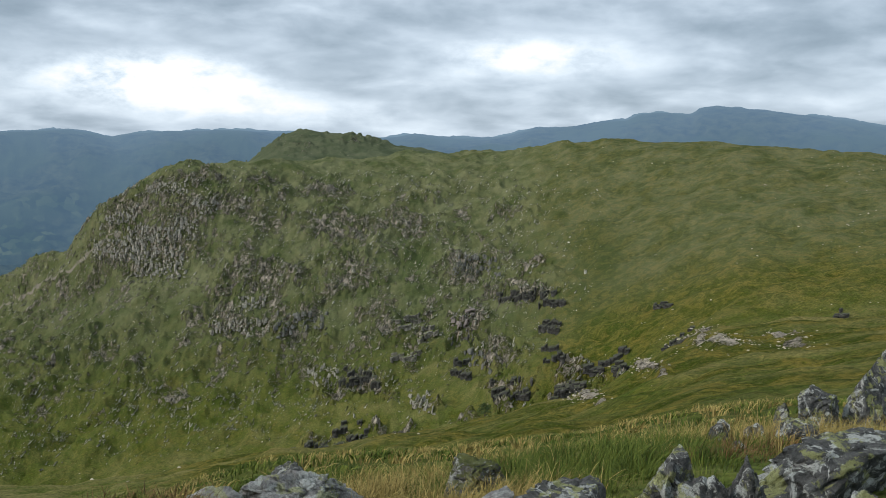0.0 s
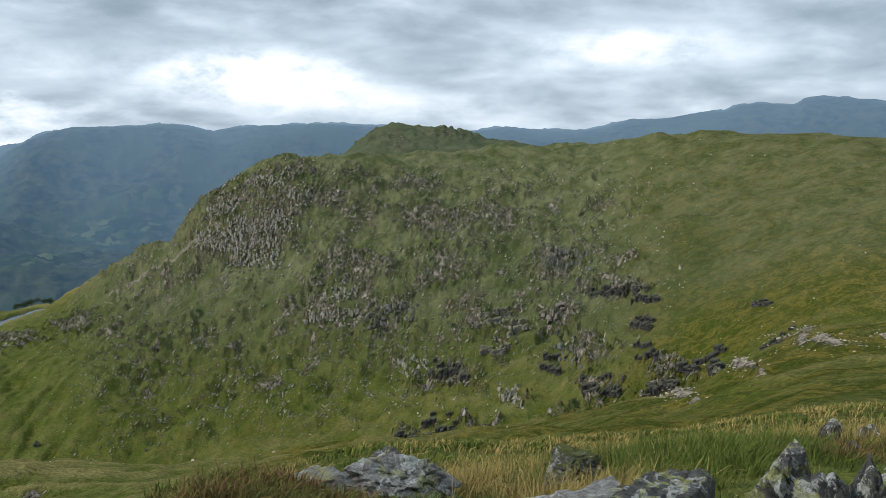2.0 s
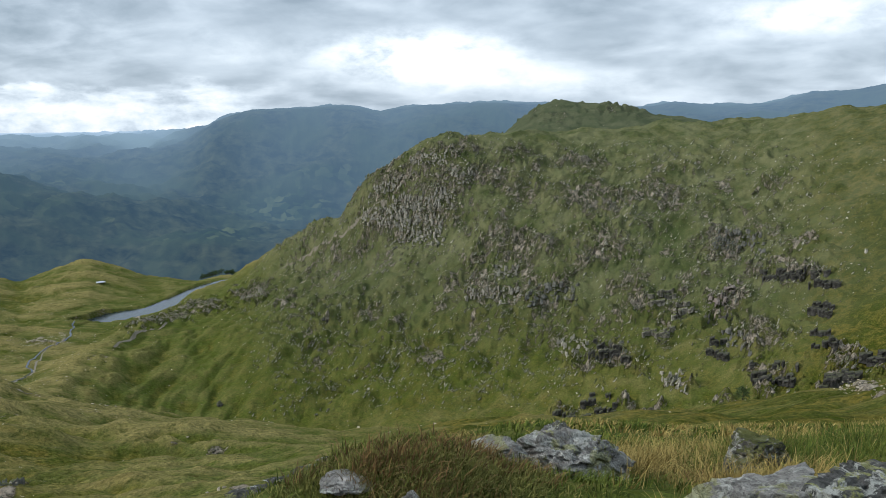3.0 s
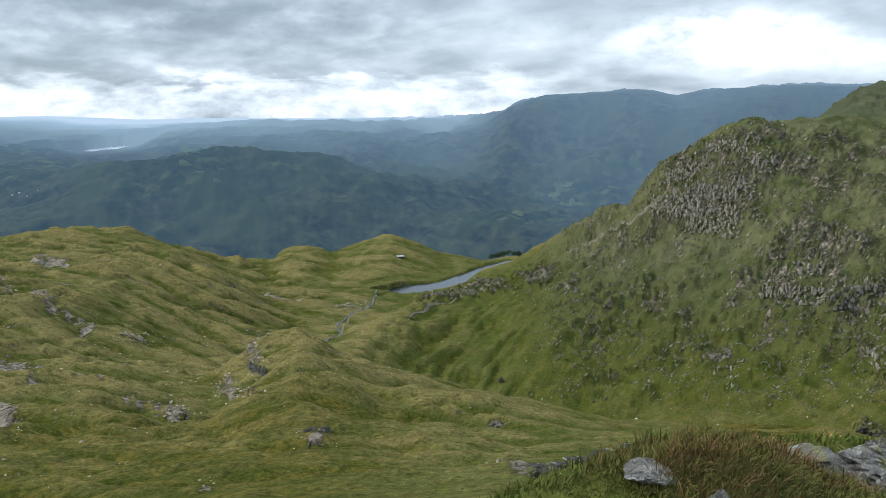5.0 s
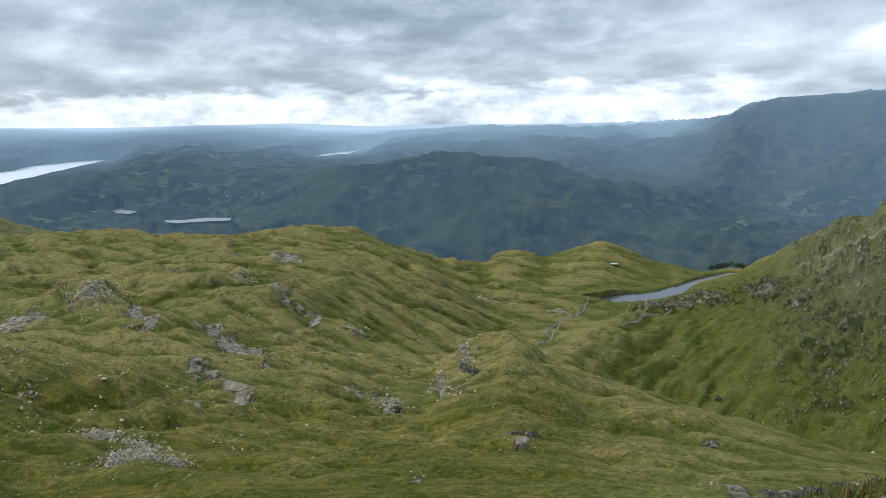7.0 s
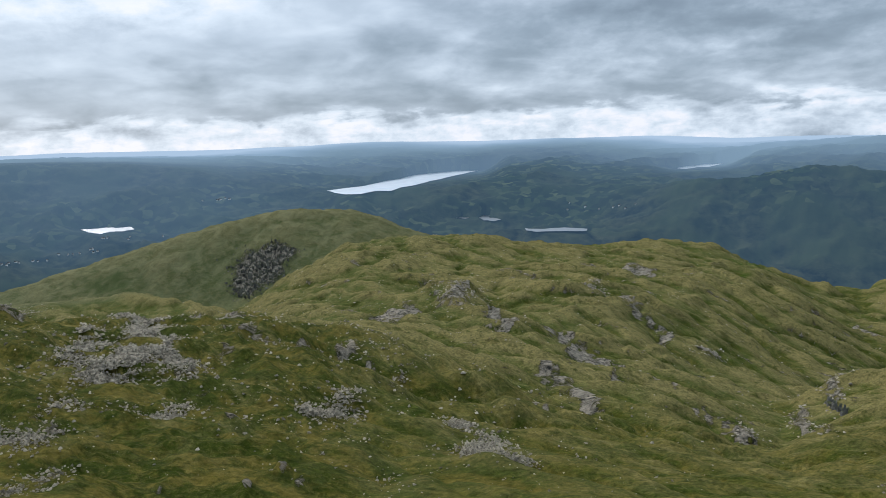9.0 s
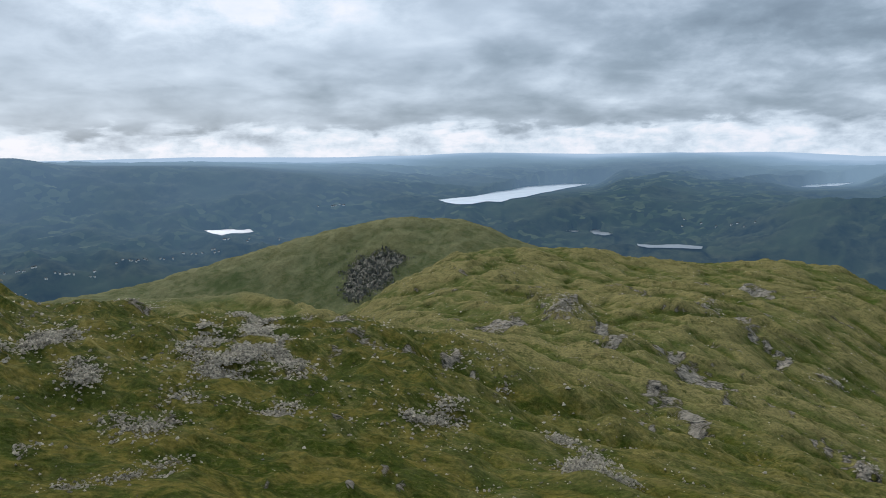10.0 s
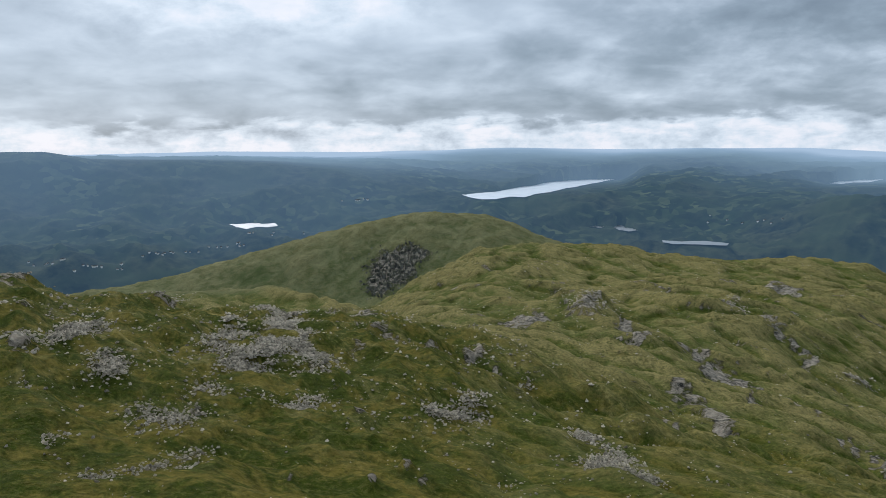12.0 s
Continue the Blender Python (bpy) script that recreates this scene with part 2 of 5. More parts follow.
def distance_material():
    """Far valley and fells in hazy air: woods, fields and moor, with the light of the air before them painted in as
    glow that grows with distance.
    """
    m, t, b = material("hazy_distance")
    p = place_vector(t)
    wide = noise_at(t, p, 0.0035, 5, 0.6, 0.5)
    small = noise_at(t, p, 0.02, 6, 0.68, 0.3)
    field = t.nodes.new("ShaderNodeTexVoronoi")
    field.inputs["Scale"].default_value = 0.035
    t.links.new(p, field.inputs["Vector"])
    fcol = ramp(t, field.outputs["Color"], [(0.35, (0.016, 0.028, 0.014)), (0.62, (0.035, 0.058, 0.020)), (0.9, (0.15, 0.17, 0.07))])
    wood = mix(t, ramp(t, small, [(0.38, (0, 0, 0)), (0.62, (1, 1, 1))]), (0.012, 0.020, 0.012), (0.085, 0.092, 0.045))
    wood = mix(t, ramp(t, wide, [(0.45, (0, 0, 0)), (0.6, (1, 1, 1))]), wood, (0.060, 0.078, 0.034))
    base = mix(t, attribute(t, "farm_and_light"), wood, fcol)
    t.links.new(base, b.inputs["Base Color"])
    b.inputs["Roughness"].default_value = 1.0
    b.inputs["Specular IOR Level"].default_value = 0.05
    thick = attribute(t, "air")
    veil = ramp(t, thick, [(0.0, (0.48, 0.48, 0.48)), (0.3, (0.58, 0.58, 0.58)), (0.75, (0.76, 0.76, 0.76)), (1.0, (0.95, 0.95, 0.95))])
    # haze painted as emission over the land's own colours
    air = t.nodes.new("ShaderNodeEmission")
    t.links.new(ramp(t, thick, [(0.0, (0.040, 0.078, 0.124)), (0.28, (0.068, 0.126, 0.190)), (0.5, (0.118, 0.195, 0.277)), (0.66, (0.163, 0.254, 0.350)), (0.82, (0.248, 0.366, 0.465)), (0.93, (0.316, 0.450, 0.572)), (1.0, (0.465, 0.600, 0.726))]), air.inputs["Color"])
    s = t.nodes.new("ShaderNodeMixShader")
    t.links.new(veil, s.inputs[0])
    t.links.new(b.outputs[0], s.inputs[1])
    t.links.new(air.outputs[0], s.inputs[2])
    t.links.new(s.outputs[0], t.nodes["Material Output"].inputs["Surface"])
    return m


def water_material():
    m, t, b = material("lake_water")
    b.inputs["Base Color"].default_value = (0.02, 0.03, 0.035, 1)
    b.inputs["Roughness"].default_value = 0.2
    b.inputs["Specular IOR Level"].default_value = 0.8
    bump(t, b, noise_at(t, place_vector(t), 0.6, 4), 0.05, 0.3)
    return m


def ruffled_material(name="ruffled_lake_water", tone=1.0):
    """Wind-ruffled water far off, its low-angle sky glint put in as a pale metallic colour."""
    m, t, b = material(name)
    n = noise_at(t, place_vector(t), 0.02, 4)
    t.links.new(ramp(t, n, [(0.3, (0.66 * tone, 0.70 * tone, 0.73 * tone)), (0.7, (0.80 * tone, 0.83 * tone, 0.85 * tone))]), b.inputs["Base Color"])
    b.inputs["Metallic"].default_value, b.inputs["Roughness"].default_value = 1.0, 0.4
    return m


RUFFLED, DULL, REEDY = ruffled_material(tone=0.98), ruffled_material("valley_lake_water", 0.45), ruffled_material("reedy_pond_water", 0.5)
FELL, DISTANCE, WATER = fell_material(), distance_material(), water_material()
CRAG_STONE = stone_material("crag_stone", (0.036, 0.034, 0.028), (0.50, 0.462, 0.378), 0.55, turf=0.85)
SCREE_STONE = stone_material("scree_stone", (0.10, 0.086, 0.064), (0.50, 0.43, 0.32), 1.6)
CLIFF_STONE = stone_material("cliff_stone", (0.030, 0.030, 0.028), (0.25, 0.24, 0.21), 0.4, turf=0.7)
# near-black: undercut shade put into the stone of ledges; also the dark dome cliff
DARK_SHADE_STONE = stone_material("dark_cliff_and_undercut_shade", (0.016, 0.016, 0.015), (0.16, 0.152, 0.132), 0.4, turf=0.3)
PALE_STONE = stone_material("stained_pale_stone", (0.10, 0.082, 0.070), (0.32, 0.27, 0.235), 0.5)
LICHEN_STONE = stone_material("lichened_summit_stone", (0.020, 0.020, 0.018), (0.25, 0.245, 0.225), 14.0, 0.8)
MOSSY_STONE = stone_material("mossy_summit_stone", (0.026, 0.026, 0.022), (0.24, 0.225, 0.19), 12.0, 0.6, turf=0.8)
GREY_STONE = stone_material("pale_summit_stone", (0.12, 0.115, 0.104), (0.56, 0.535, 0.485), 9.0, 0.7)


def plain_material(name, lo, hi, scale, rough=0.9, isle=0.5):
    m, t, b = material(name)
    n = noise_at(t, place_vector(t), scale, 5, 0.65)
    i = t.nodes.new("ShaderNodeNewGeometry").outputs["Random Per Island"]
    t.links.new(ramp(t, maths(t, "ADD", maths(t, "MULTIPLY", n, 1 - isle), maths(t, "MULTIPLY", i, isle)), [(0.2, lo), (0.8, hi)]), b.inputs["Base Color"])
    b.inputs["Roughness"].default_value = rough
    b.inputs["Specular IOR Level"].default_value = 0.15
    return m


GREEN_BLADE = plain_material("green_blade", (0.020, 0.042, 0.005), (0.125, 0.145, 0.024), 1.2)
TURF_BLADE = plain_material("tawny_turf_blade", (0.045, 0.056, 0.010), (0.22, 0.20, 0.055), 2.0)
STRAW_BLADE = plain_material("straw_blade", (0.085, 0.062, 0.012), (0.38, 0.29, 0.10), 1.2)
BROWN_BLADE = plain_material("brown_blade", (0.040, 0.026, 0.010), (0.22, 0.13, 0.05), 1.2)
BARK, LEAF = plain_material("bark", (0.02, 0.016, 0.012), (0.07, 0.06, 0.05), 2), plain_material("leaf", (0.018, 0.036, 0.012), (0.070, 0.10, 0.036), 0.4)
WHITEWASH, SLATE = plain_material("whitewash", (0.45, 0.45, 0.44), (0.75, 0.75, 0.73), 0.2), plain_material("slate", (0.05, 0.055, 0.06), (0.14, 0.145, 0.15), 0.3)
GRAVEL = plain_material("gravel", (0.09, 0.078, 0.058), (0.25, 0.215, 0.165), 0.8, isle=0.0)


# ---- the land ----
def hash01(ix, iy, seed):
    h = (ix.astype(np.int64) * 374761393 + iy.astype(np.int64) * 668265263 + seed * 2147483647) & 0xFFFFFFFF
    h = ((h ^ (h >> 13)) * 1274126177) & 0xFFFFFFFF
    h = ((h ^ (h >> 16)) * 2246822519) & 0xFFFFFFFF
    return ((h ^ (h >> 15)) & 0xFFFFFF) / 16777216.0


def vnoise(x, y, seed=0):
    """Smooth gradient noise, about -1 to 1."""
    x0, y0 = np.floor(x), np.floor(y)
    fx, fy = x - x0, y - y0
    sx, sy = fx * fx * fx * (fx * (fx * 6 - 15) + 10), fy * fy * fy * (fy * (fy * 6 - 15) + 10)
    out = 0
    for dx in (0, 1):
        for dy in (0, 1):
            a = hash01(x0 + dx, y0 + dy, seed) * 2 * math.pi
            g = np.cos(a) * (fx - dx) + np.sin(a) * (fy - dy)
            out = out + g * (sx if dx else 1 - sx) * (sy if dy else 1 - sy)
    return out * 1.5


def fbm(x, y, size, octaves=4, seed=0, gain=0.5, ridged=False):
    total, amp, k = 0, 1.0, 1.0 / size
    for o in range(octaves):
        n = vnoise(x * k + 17.3 * o, y * k - 9.1 * o, seed + o)
        total = total + amp * ((1 - 2 * np.abs(n)) if ridged else n)
        amp, k = amp * gain, k * 2.03
    return total


def rail(points, azs):
    """A crest or valley line: rows of heading, distance, dip; gives distance and height along all headings."""
    a = np.array(sorted(points))
    ext = np.vstack([a[-1] - (360, 0, 0), a, a[0] + (360, 0, 0)])
    r = np.interp(azs, ext[:, 0], ext[:, 1])
    e = np.interp(azs, ext[:, 0], ext[:, 2])
    return r, EYE + r * np.tan(np.radians(e))


def smooth(v, n):
    k = np.hanning(2 * n + 3)[1:-1]
    return np.convolve(np.pad(v, n, mode="edge"), k / k.sum(), "valid")


def loft(rails, azs, radii, soft=3):
    """Heights over heading and distance: a monotone cubic through the rails along each heading."""
    R, Z = [], []
    for pts in rails:
        r, z = rail(pts, azs)
        R.append(smooth(r, soft))
        Z.append(smooth(z, soft))
    R, Z = np.array(R), np.array(Z)
    for k in range(1, len(R)):
        R[k] = np.maximum(R[k], R[k - 1] * 1.03)
    h = np.diff(R, axis=0)
    d = np.diff(Z, axis=0) / h
    m = np.zeros_like(Z)
    same = d[1:] * d[:-1] > 0
    w1, w2 = 2 * h[1:] + h[:-1], h[1:] + 2 * h[:-1]
    with np.errstate(divide="ignore", invalid="ignore"):
        m[1:-1] = np.where(same, (w1 + w2) / (w1 / d[:-1] + w2 / d[1:]), 0)
    m[0], m[-1] = d[0], d[-1]
    rr = np.broadcast_to(radii[:, None], (len(radii), len(azs)))
    out = np.empty(rr.shape)
    for j in range(len(azs)):
        k = np.clip(np.searchsorted(R[:, j], radii) - 1, 0, len(R) - 2)
        t = (radii - R[k, j]) / h[k, j]
        t = np.clip(t, 0, 1)
        out[:, j] = ((2 * t**3 - 3 * t**2 + 1) * Z[k, j] + (t**3 - 2 * t**2 + t) * h[k, j] * m[k, j]
                     + (3 * t**2 - 2 * t**3) * Z[k + 1, j] + (t**3 - t**2) * h[k, j] * m[k + 1, j])
    return out


def blob(az, el, spots):
    """1 inside any of the spots (heading, dip, half width, half height in degrees), falling off outside."""
    out = np.zeros_like(az)
    for a, e, w, h in spots:
        out = np.maximum(out, np.exp(-(((az - a) / w) ** 2 + ((el - e) / h) ** 2)))
    return out


# headings, fine where the land is seen
AZS = np.concatenate([np.arange(-33, -14, 0.135), np.arange(-14, 34, 0.088), np.arange(34, 120, 0.135), np.arange(120, 327, 2.0)])

# headings, distance in metres, dip in degrees; from the summit outwards
SUMMIT = [(-33, 4.5, -20.5), (-20, 4.5, -22.8), (-10, 4.5, -25), (0, 4.5, -27), (12, 4.6, -27.6), (20, 4.6, -26.8), (27, 4.6, -25.9), (33, 4.6, -26.3), (40, 4.5, -27.8), (60, 4, -29.5), (90, 4, -30), (116, 4, -26), (200, 4, -22)]
LIP = [(-33, 9, -16.8), (-20, 9, -18.9), (-10, 8.5, -21.6), (0, 8.5, -23), (12, 8.5, -23.2), (20, 7, -24.8), (30, 6, -26.8), (40, 6, -29), (60, 6, -31), (90, 6, -31), (116, 6, -27), (200, 8, -16)]
FLANK = [(-33, 70, -14), (-20, 80, -16.5), (-10, 80, -19.8), (0, 80, -21.9), (12, 80, -22.9), (20, 85, -23.8), (27, 85, -25), (40, 85, -25.5), (50, 85, -25.5), (60, 85, -25), (75, 85, -24.6), (90, 85, -24.5), (104, 85, -21.5), (116, 80, -20), (200, 90, -9)]
SHOULDER = [(-33, 330, -10.4), (-29, 340, -11.0), (-23.5, 350, -12.0), (-19.3, 350, -12.8), (-15.7, 355, -14.6), (-11, 360, -17.6), (-5, 370, -19.5), (3, 390, -20.9), (9, 410, -22.0), (12, 415, -21.7), (19, 430, -22.4),
            (25, 450, -22.3), (30, 470, -21.7), (34, 490, -21.2), (38.6, 510, -20.5), (42.3, 540, -19.9), (45, 560, -19.0), (48, 560, -18.0), (51, 540, -18.2), (54, 520, -18.4), (60, 440, -17.6), (68, 380, -16.6), (76, 330, -15.6), (84, 290, -13.6),
            (89.5, 270, -12.3), (97, 260, -12.0), (100.4, 255, -11.5), (103.7, 250, -10.5), (108, 240, -9.8), (111.2, 235, -9.4), (113.4, 230, -8.3), (116, 225, -8.0), (200, 300, -6)]
BECK = [(-33, 400, -11.4), (-20, 410, -14), (-11, 430, -19.3), (-5, 450, -21.2), (3, 480, -22.7), (12, 510, -23.6), (19, 530, -24.2), (25, 560, -24), (30, 580, -23.4), (34, 600, -22.9), (40, 610, -22.2), (43, 620, -21.3), (45, 625, -20.6), (48, 625, -19.8), (51, 620, -18.7), (54, 610, -17.4), (60, 600, -15.6), (68, 560, -13.6), (72, 540, -13), (76.4, 520, -13), (82, 480, -13.2), (86, 400, -13.3), (90, 400, -13.6), (97, 400, -14.2), (108, 400, -13), (116, 380, -12), (200, 500, -6)]
FACE_LOW = [(-33, 520, -7.6), (-20, 540, -9), (-11, 560, -13), (-3, 590, -15.6), (6, 620, -17), (12, 650, -17.4), (19, 690, -17.2), (25, 740, -16.5), (30, 790, -15.4), (34, 880, -14.6), (37, 930, -13.9), (40, 810, -15.2), (43, 730, -16.6), (45, 690, -17.4), (48, 710, -17.45), (51, 740, -16.4), (54, 770, -15), (60, 760, -12.2), (68, 660, -11.6), (73.3, 640, -12.2), (74.9, 640, -11.4), (76.4, 640, -10.95), (79, 640, -11.55), (82, 620, -12.5), (86, 600, -12.7), (90, 600, -14.5), (97, 700, -15), (108, 800, -14), (116, 800, -13), (200, 700, -5)]
FACE_HIGH = [(-33, 700, -3.2), (-20, 720, -3.6), (-11, 750, -5.5), (-3, 790, -7.4), (6, 800, -7.6), (10, 800, -8.2), (14, 810, -8.6), (19, 850, -9.2), (22, 880, -9.6), (25, 930, -10.6), (28, 1000, -11.5), (31, 1060, -12.4), (34, 1100, -12.5), (37, 1080, -13.45), (40, 1060, -13.8), (43, 960, -14.9), (45, 910, -15.5), (48, 920, -15.1), (51, 980, -13.4), (54, 1050, -11.2), (58.5, 1000, -10), (64, 950, -9.6), (70, 900, -9.7), (76, 850, -10.2), (82, 800, -10.2), (88, 800, -11.6), (92, 850, -13.4), (97, 1100, -12.4), (104, 1200, -11.2), (110, 1250, -10.6), (116, 1250, -10.4), (200, 900, -4)]
CREST = [(-33, 860, -1.0), (-28, 870, -0.69), (-22.8, 900, -0.33), (-19, 920, -0.06), (-15.8, 950, 0.01), (-11.4, 990, 0.07), (-8.4, 1010, -0.23), (-4.7, 1040, -0.77), (-1.8, 1045, -1.0), (2.5, 1050, -1.05), (5.6, 1020, -1.6), (13.2, 960, -1.79), (16.8, 940, -1.84), (18.6, 940, -2.1),
         (20.7, 955, -3.56), (22.7, 970, -5.16), (24.1, 985, -6.6), (24.6, 1000, -7.5), (26.5, 1060, -7.83), (27.9, 1120, -8.76), (30.2, 1220, -9.86), (32.5, 1330, -11.1), (34.5, 1335, -11.15), (37.7, 1380, -10.5), (39.2, 1400, -9.8), (41.2, 1420, -9.1), (42.8, 1420, -9.5), (45.2, 1400, -10.3), (46.8, 1390, -9.84), (48.4, 1390, -9.9),
         (49.6, 1380, -10.7), (51.5, 1370, -10.4), (52.7, 1360, -10.55), (56, 1320, -9.26), (58.5, 1300, -8.14), (62.4, 1280, -7.5), (65.4, 1260, -7.8), (69.3, 1230, -7.9), (71.5, 1210, -7.8), (73.4, 1200, -7.25), (75.3, 1190, -6.96), (77.2, 1180, -7.08), (80.3, 1170, -6.88), (83.5, 1160, -7.3), (85.5, 1150, -8.4), (88.7, 1140, -9.9), (91.5, 1130, -11.5),
         (97, 1400, -9.6), (104.6, 1500, -9.4), (116, 1500, -10), (200, 1200, -4)]
BEHIND = [(-33, 1100, -1.6), (0, 1200, -1.6), (8, 1180, -2.2), (14, 1150, -2.6), (18, 1120, -4.5), (21, 1110, -8), (24, 1150, -11), (30, 1400, -13), (40, 1520, -13), (50, 1500, -13), (60, 1450, -11.5), (72, 1400, -10), (80, 1380, -9.3), (84, 1380, -9.8), (86, 1380, -10.4), (88.7, 1390, -11.0), (92, 1400, -11.6), (97, 1430, -11.5), (104, 1500, -11.0), (112, 1550, -11), (200, 1500, -5)]
SECOND = [(-33, 1400, -2.0), (-3, 1420, -1.6), (0.1, 1420, -0.86), (3.3, 1430, -0.42), (4.0, 1430, -0.18), (5.6, 1435, 0.15), (7.5, 1440, 0.32), (9.2, 1440, 0.52), (10.5, 1440, 0.28), (12.1, 1440, -0.65), (13.4, 1440, -1.75), (15.5, 1450, -3.6), (20, 1500, -10), (30, 1600, -14), (50, 1700, -13), (68, 1700, -9), (76, 1720, -7.5), (77.6, 1725, -7.1), (81, 1740, -5.6), (83.2, 1745, -4.85),
          (84.2, 1750, -4.8), (87.8, 1750, -4.63), (90.1, 1760, -4.97), (94.8, 1770, -6.01), (100.2, 1790, -7.33), (104.6, 1800, -8.39), (111.5, 1800, -9.3), (116, 1800, -10), (200, 1800, -5)]
END = [(-33, 2060, -5), (0, 2060, -5), (20, 2060, -12), (60, 2060, -12), (116, 2060, -12), (200, 2060, -6)]

# the hazy distance
FAR_FOOT = [(-33, 2060, -5), (0, 2060, -5), (20, 2060, -12), (60, 2060, -12), (116, 2060, -12), (200, 2060, -6)]
FAR_SLOPE = [(-33, 2300, -4), (0, 2300, -4), (20, 2300, -9.5), (40, 2300, -8.9), (52, 2300, -8.0), (64, 2300, -8.4), (80, 2300, -8.2), (100, 2300, -8.0), (116, 2300, -7.6), (200, 2300, -5)]
FAR_HILLS = [(-33, 2650, -3), (0, 2650, -3), (20, 2650, -8.6), (28.7, 2650, -8.3), (32.5, 2650, -7.7), (35.6, 2660, -6.5), (38.4, 2670, -6.05), (40.3, 2680, -5.9), (44.2, 2700, -4.6), (48.5, 2720, -3.5), (51, 2720, -3.65), (53.8, 2720, -3.45), (57.5, 2720, -4.0), (61, 2700, -4.3), (64, 2680, -5.3), (68, 2660, -6.6), (72, 2650, -6.5),
             (80, 2650, -6.3), (90, 2650, -6.2), (100, 2620, -5.75), (116, 2620, -5.6), (200, 2650, -4)]
FAR_VALE = [(-33, 2860, -2.5), (0, 2860, -2.5), (20, 2860, -6.6), (33, 2860, -6), (40, 2950, -5.2), (46, 2980, -4.4), (54, 2980, -4.1), (62, 2950, -4.2), (70, 2950, -4.6), (78, 2960, -4.2), (86, 2960, -4.3), (95, 2800, -4.9), (102, 2800, -4.8), (116, 2900, -4.2), (200, 2950, -3)]
FAR_MID = [(-33, 3200, -1.5), (0, 3200, -1.5), (12, 3150, -2.4), (20, 3100, -3.2), (28, 3100, -3.4), (33, 3100, -3.4), (38, 3450, -2.9), (46, 3500, -2.6), (54, 3500, -2.9), (60, 3500, -3.1), (66, 3500, -3), (70, 3500, -2.7), (74, 3500, -3.05), (82, 3500, -3.1), (84.4, 3450, -3), (88, 3420, -2.3), (92.4, 3400, -1.61), (97.7, 3400, -1.11), (102.4, 3400, -0.82), (106, 3400, -0.72), (109, 3400, -0.6), (111.6, 3400, -0.09), (116, 3400, -0.02), (200, 3500, -1)]
FAR_RANGE = [(-33, 3700, 0.7), (-28, 3700, 1.11), (-26.5, 3700, 1.35), (-24.6, 3700, 1.69), (-22.6, 3700, 1.87), (-19.9, 3700, 2.16), (-18.2, 3700, 2.34), (-17.1, 3700, 2.23), (-16.6, 3700, 1.78), (-14.4, 3700, 1.97), (-13.2, 3700, 1.82), (-12.4, 3700, 1.44), (-11, 3700, 1.32), (-8.7, 3700, 0.92), (-6.4, 3700, 0.78), (-4.7, 3700, 0.34), (-2.6, 3700, 0.09), (0.2, 3700, 0.1), (1.9, 3700, 0.27), (3.7, 3700, 0.09), (5.2, 3690, -0.12), (8, 3680, 0.2), (10.9, 3650, 0.35), (13.9, 3620, 0.5), (18.2, 3600, 0.33), (20.6, 3600, 0.15), (21.7, 3600, -0.07), (24.1, 3600, 0.33), (26.3, 3580, 0.24), (30.3, 3550, 0.14), (31.5, 3550, -0.25), (32.5, 3550, -0.71), (33.3, 3550, -1.2), (36, 4200, -1.55), (42, 4250, -1.6), (50, 4250, -1.45), (57, 4250, -1.8), (62, 4250, -1.9), (68, 4250, -1.75), (76, 4250, -1.9), (84, 4250, -1.5), (92, 4250, -1), (100, 4250, -0.7), (110, 4250, -0.45), (116, 4250, -0.4), (200, 4300, 0)]
FAR_EDGE = [(-33, 4860, -1.5), (30, 4860, -1.5), (34, 4860, -1.22), (41.8, 4860, -1.17), (47, 4860, -1.12), (52.5, 4860, -1.0), (57.3, 4860, -0.95), (62.4, 4860, -0.64), (68.8, 4860, -0.57), (73.8, 4860, -0.56), (78, 4860, -0.45), (81.4, 4860, -0.33), (86, 4860, -0.42), (91, 4860, -0.45), (96, 4860, -0.36), (100.6, 4860, -0.24), (109, 4860, -0.28), (116, 4860, -0.3), (200, 4860, -0.6)]

NEAR_R = np.concatenate([np.geomspace(0.7, 40, 56)[:-1], np.geomspace(40, 440, 165)[:-1], np.linspace(440, 1160, 265)[:-1], np.linspace(1160, 1500, 62)[:-1], np.linspace(1500, 2060, 48)])
FAR_R = np.concatenate([np.linspace(2060, 3600, 90)[:-1], np.linspace(3600, 4860, 60)])

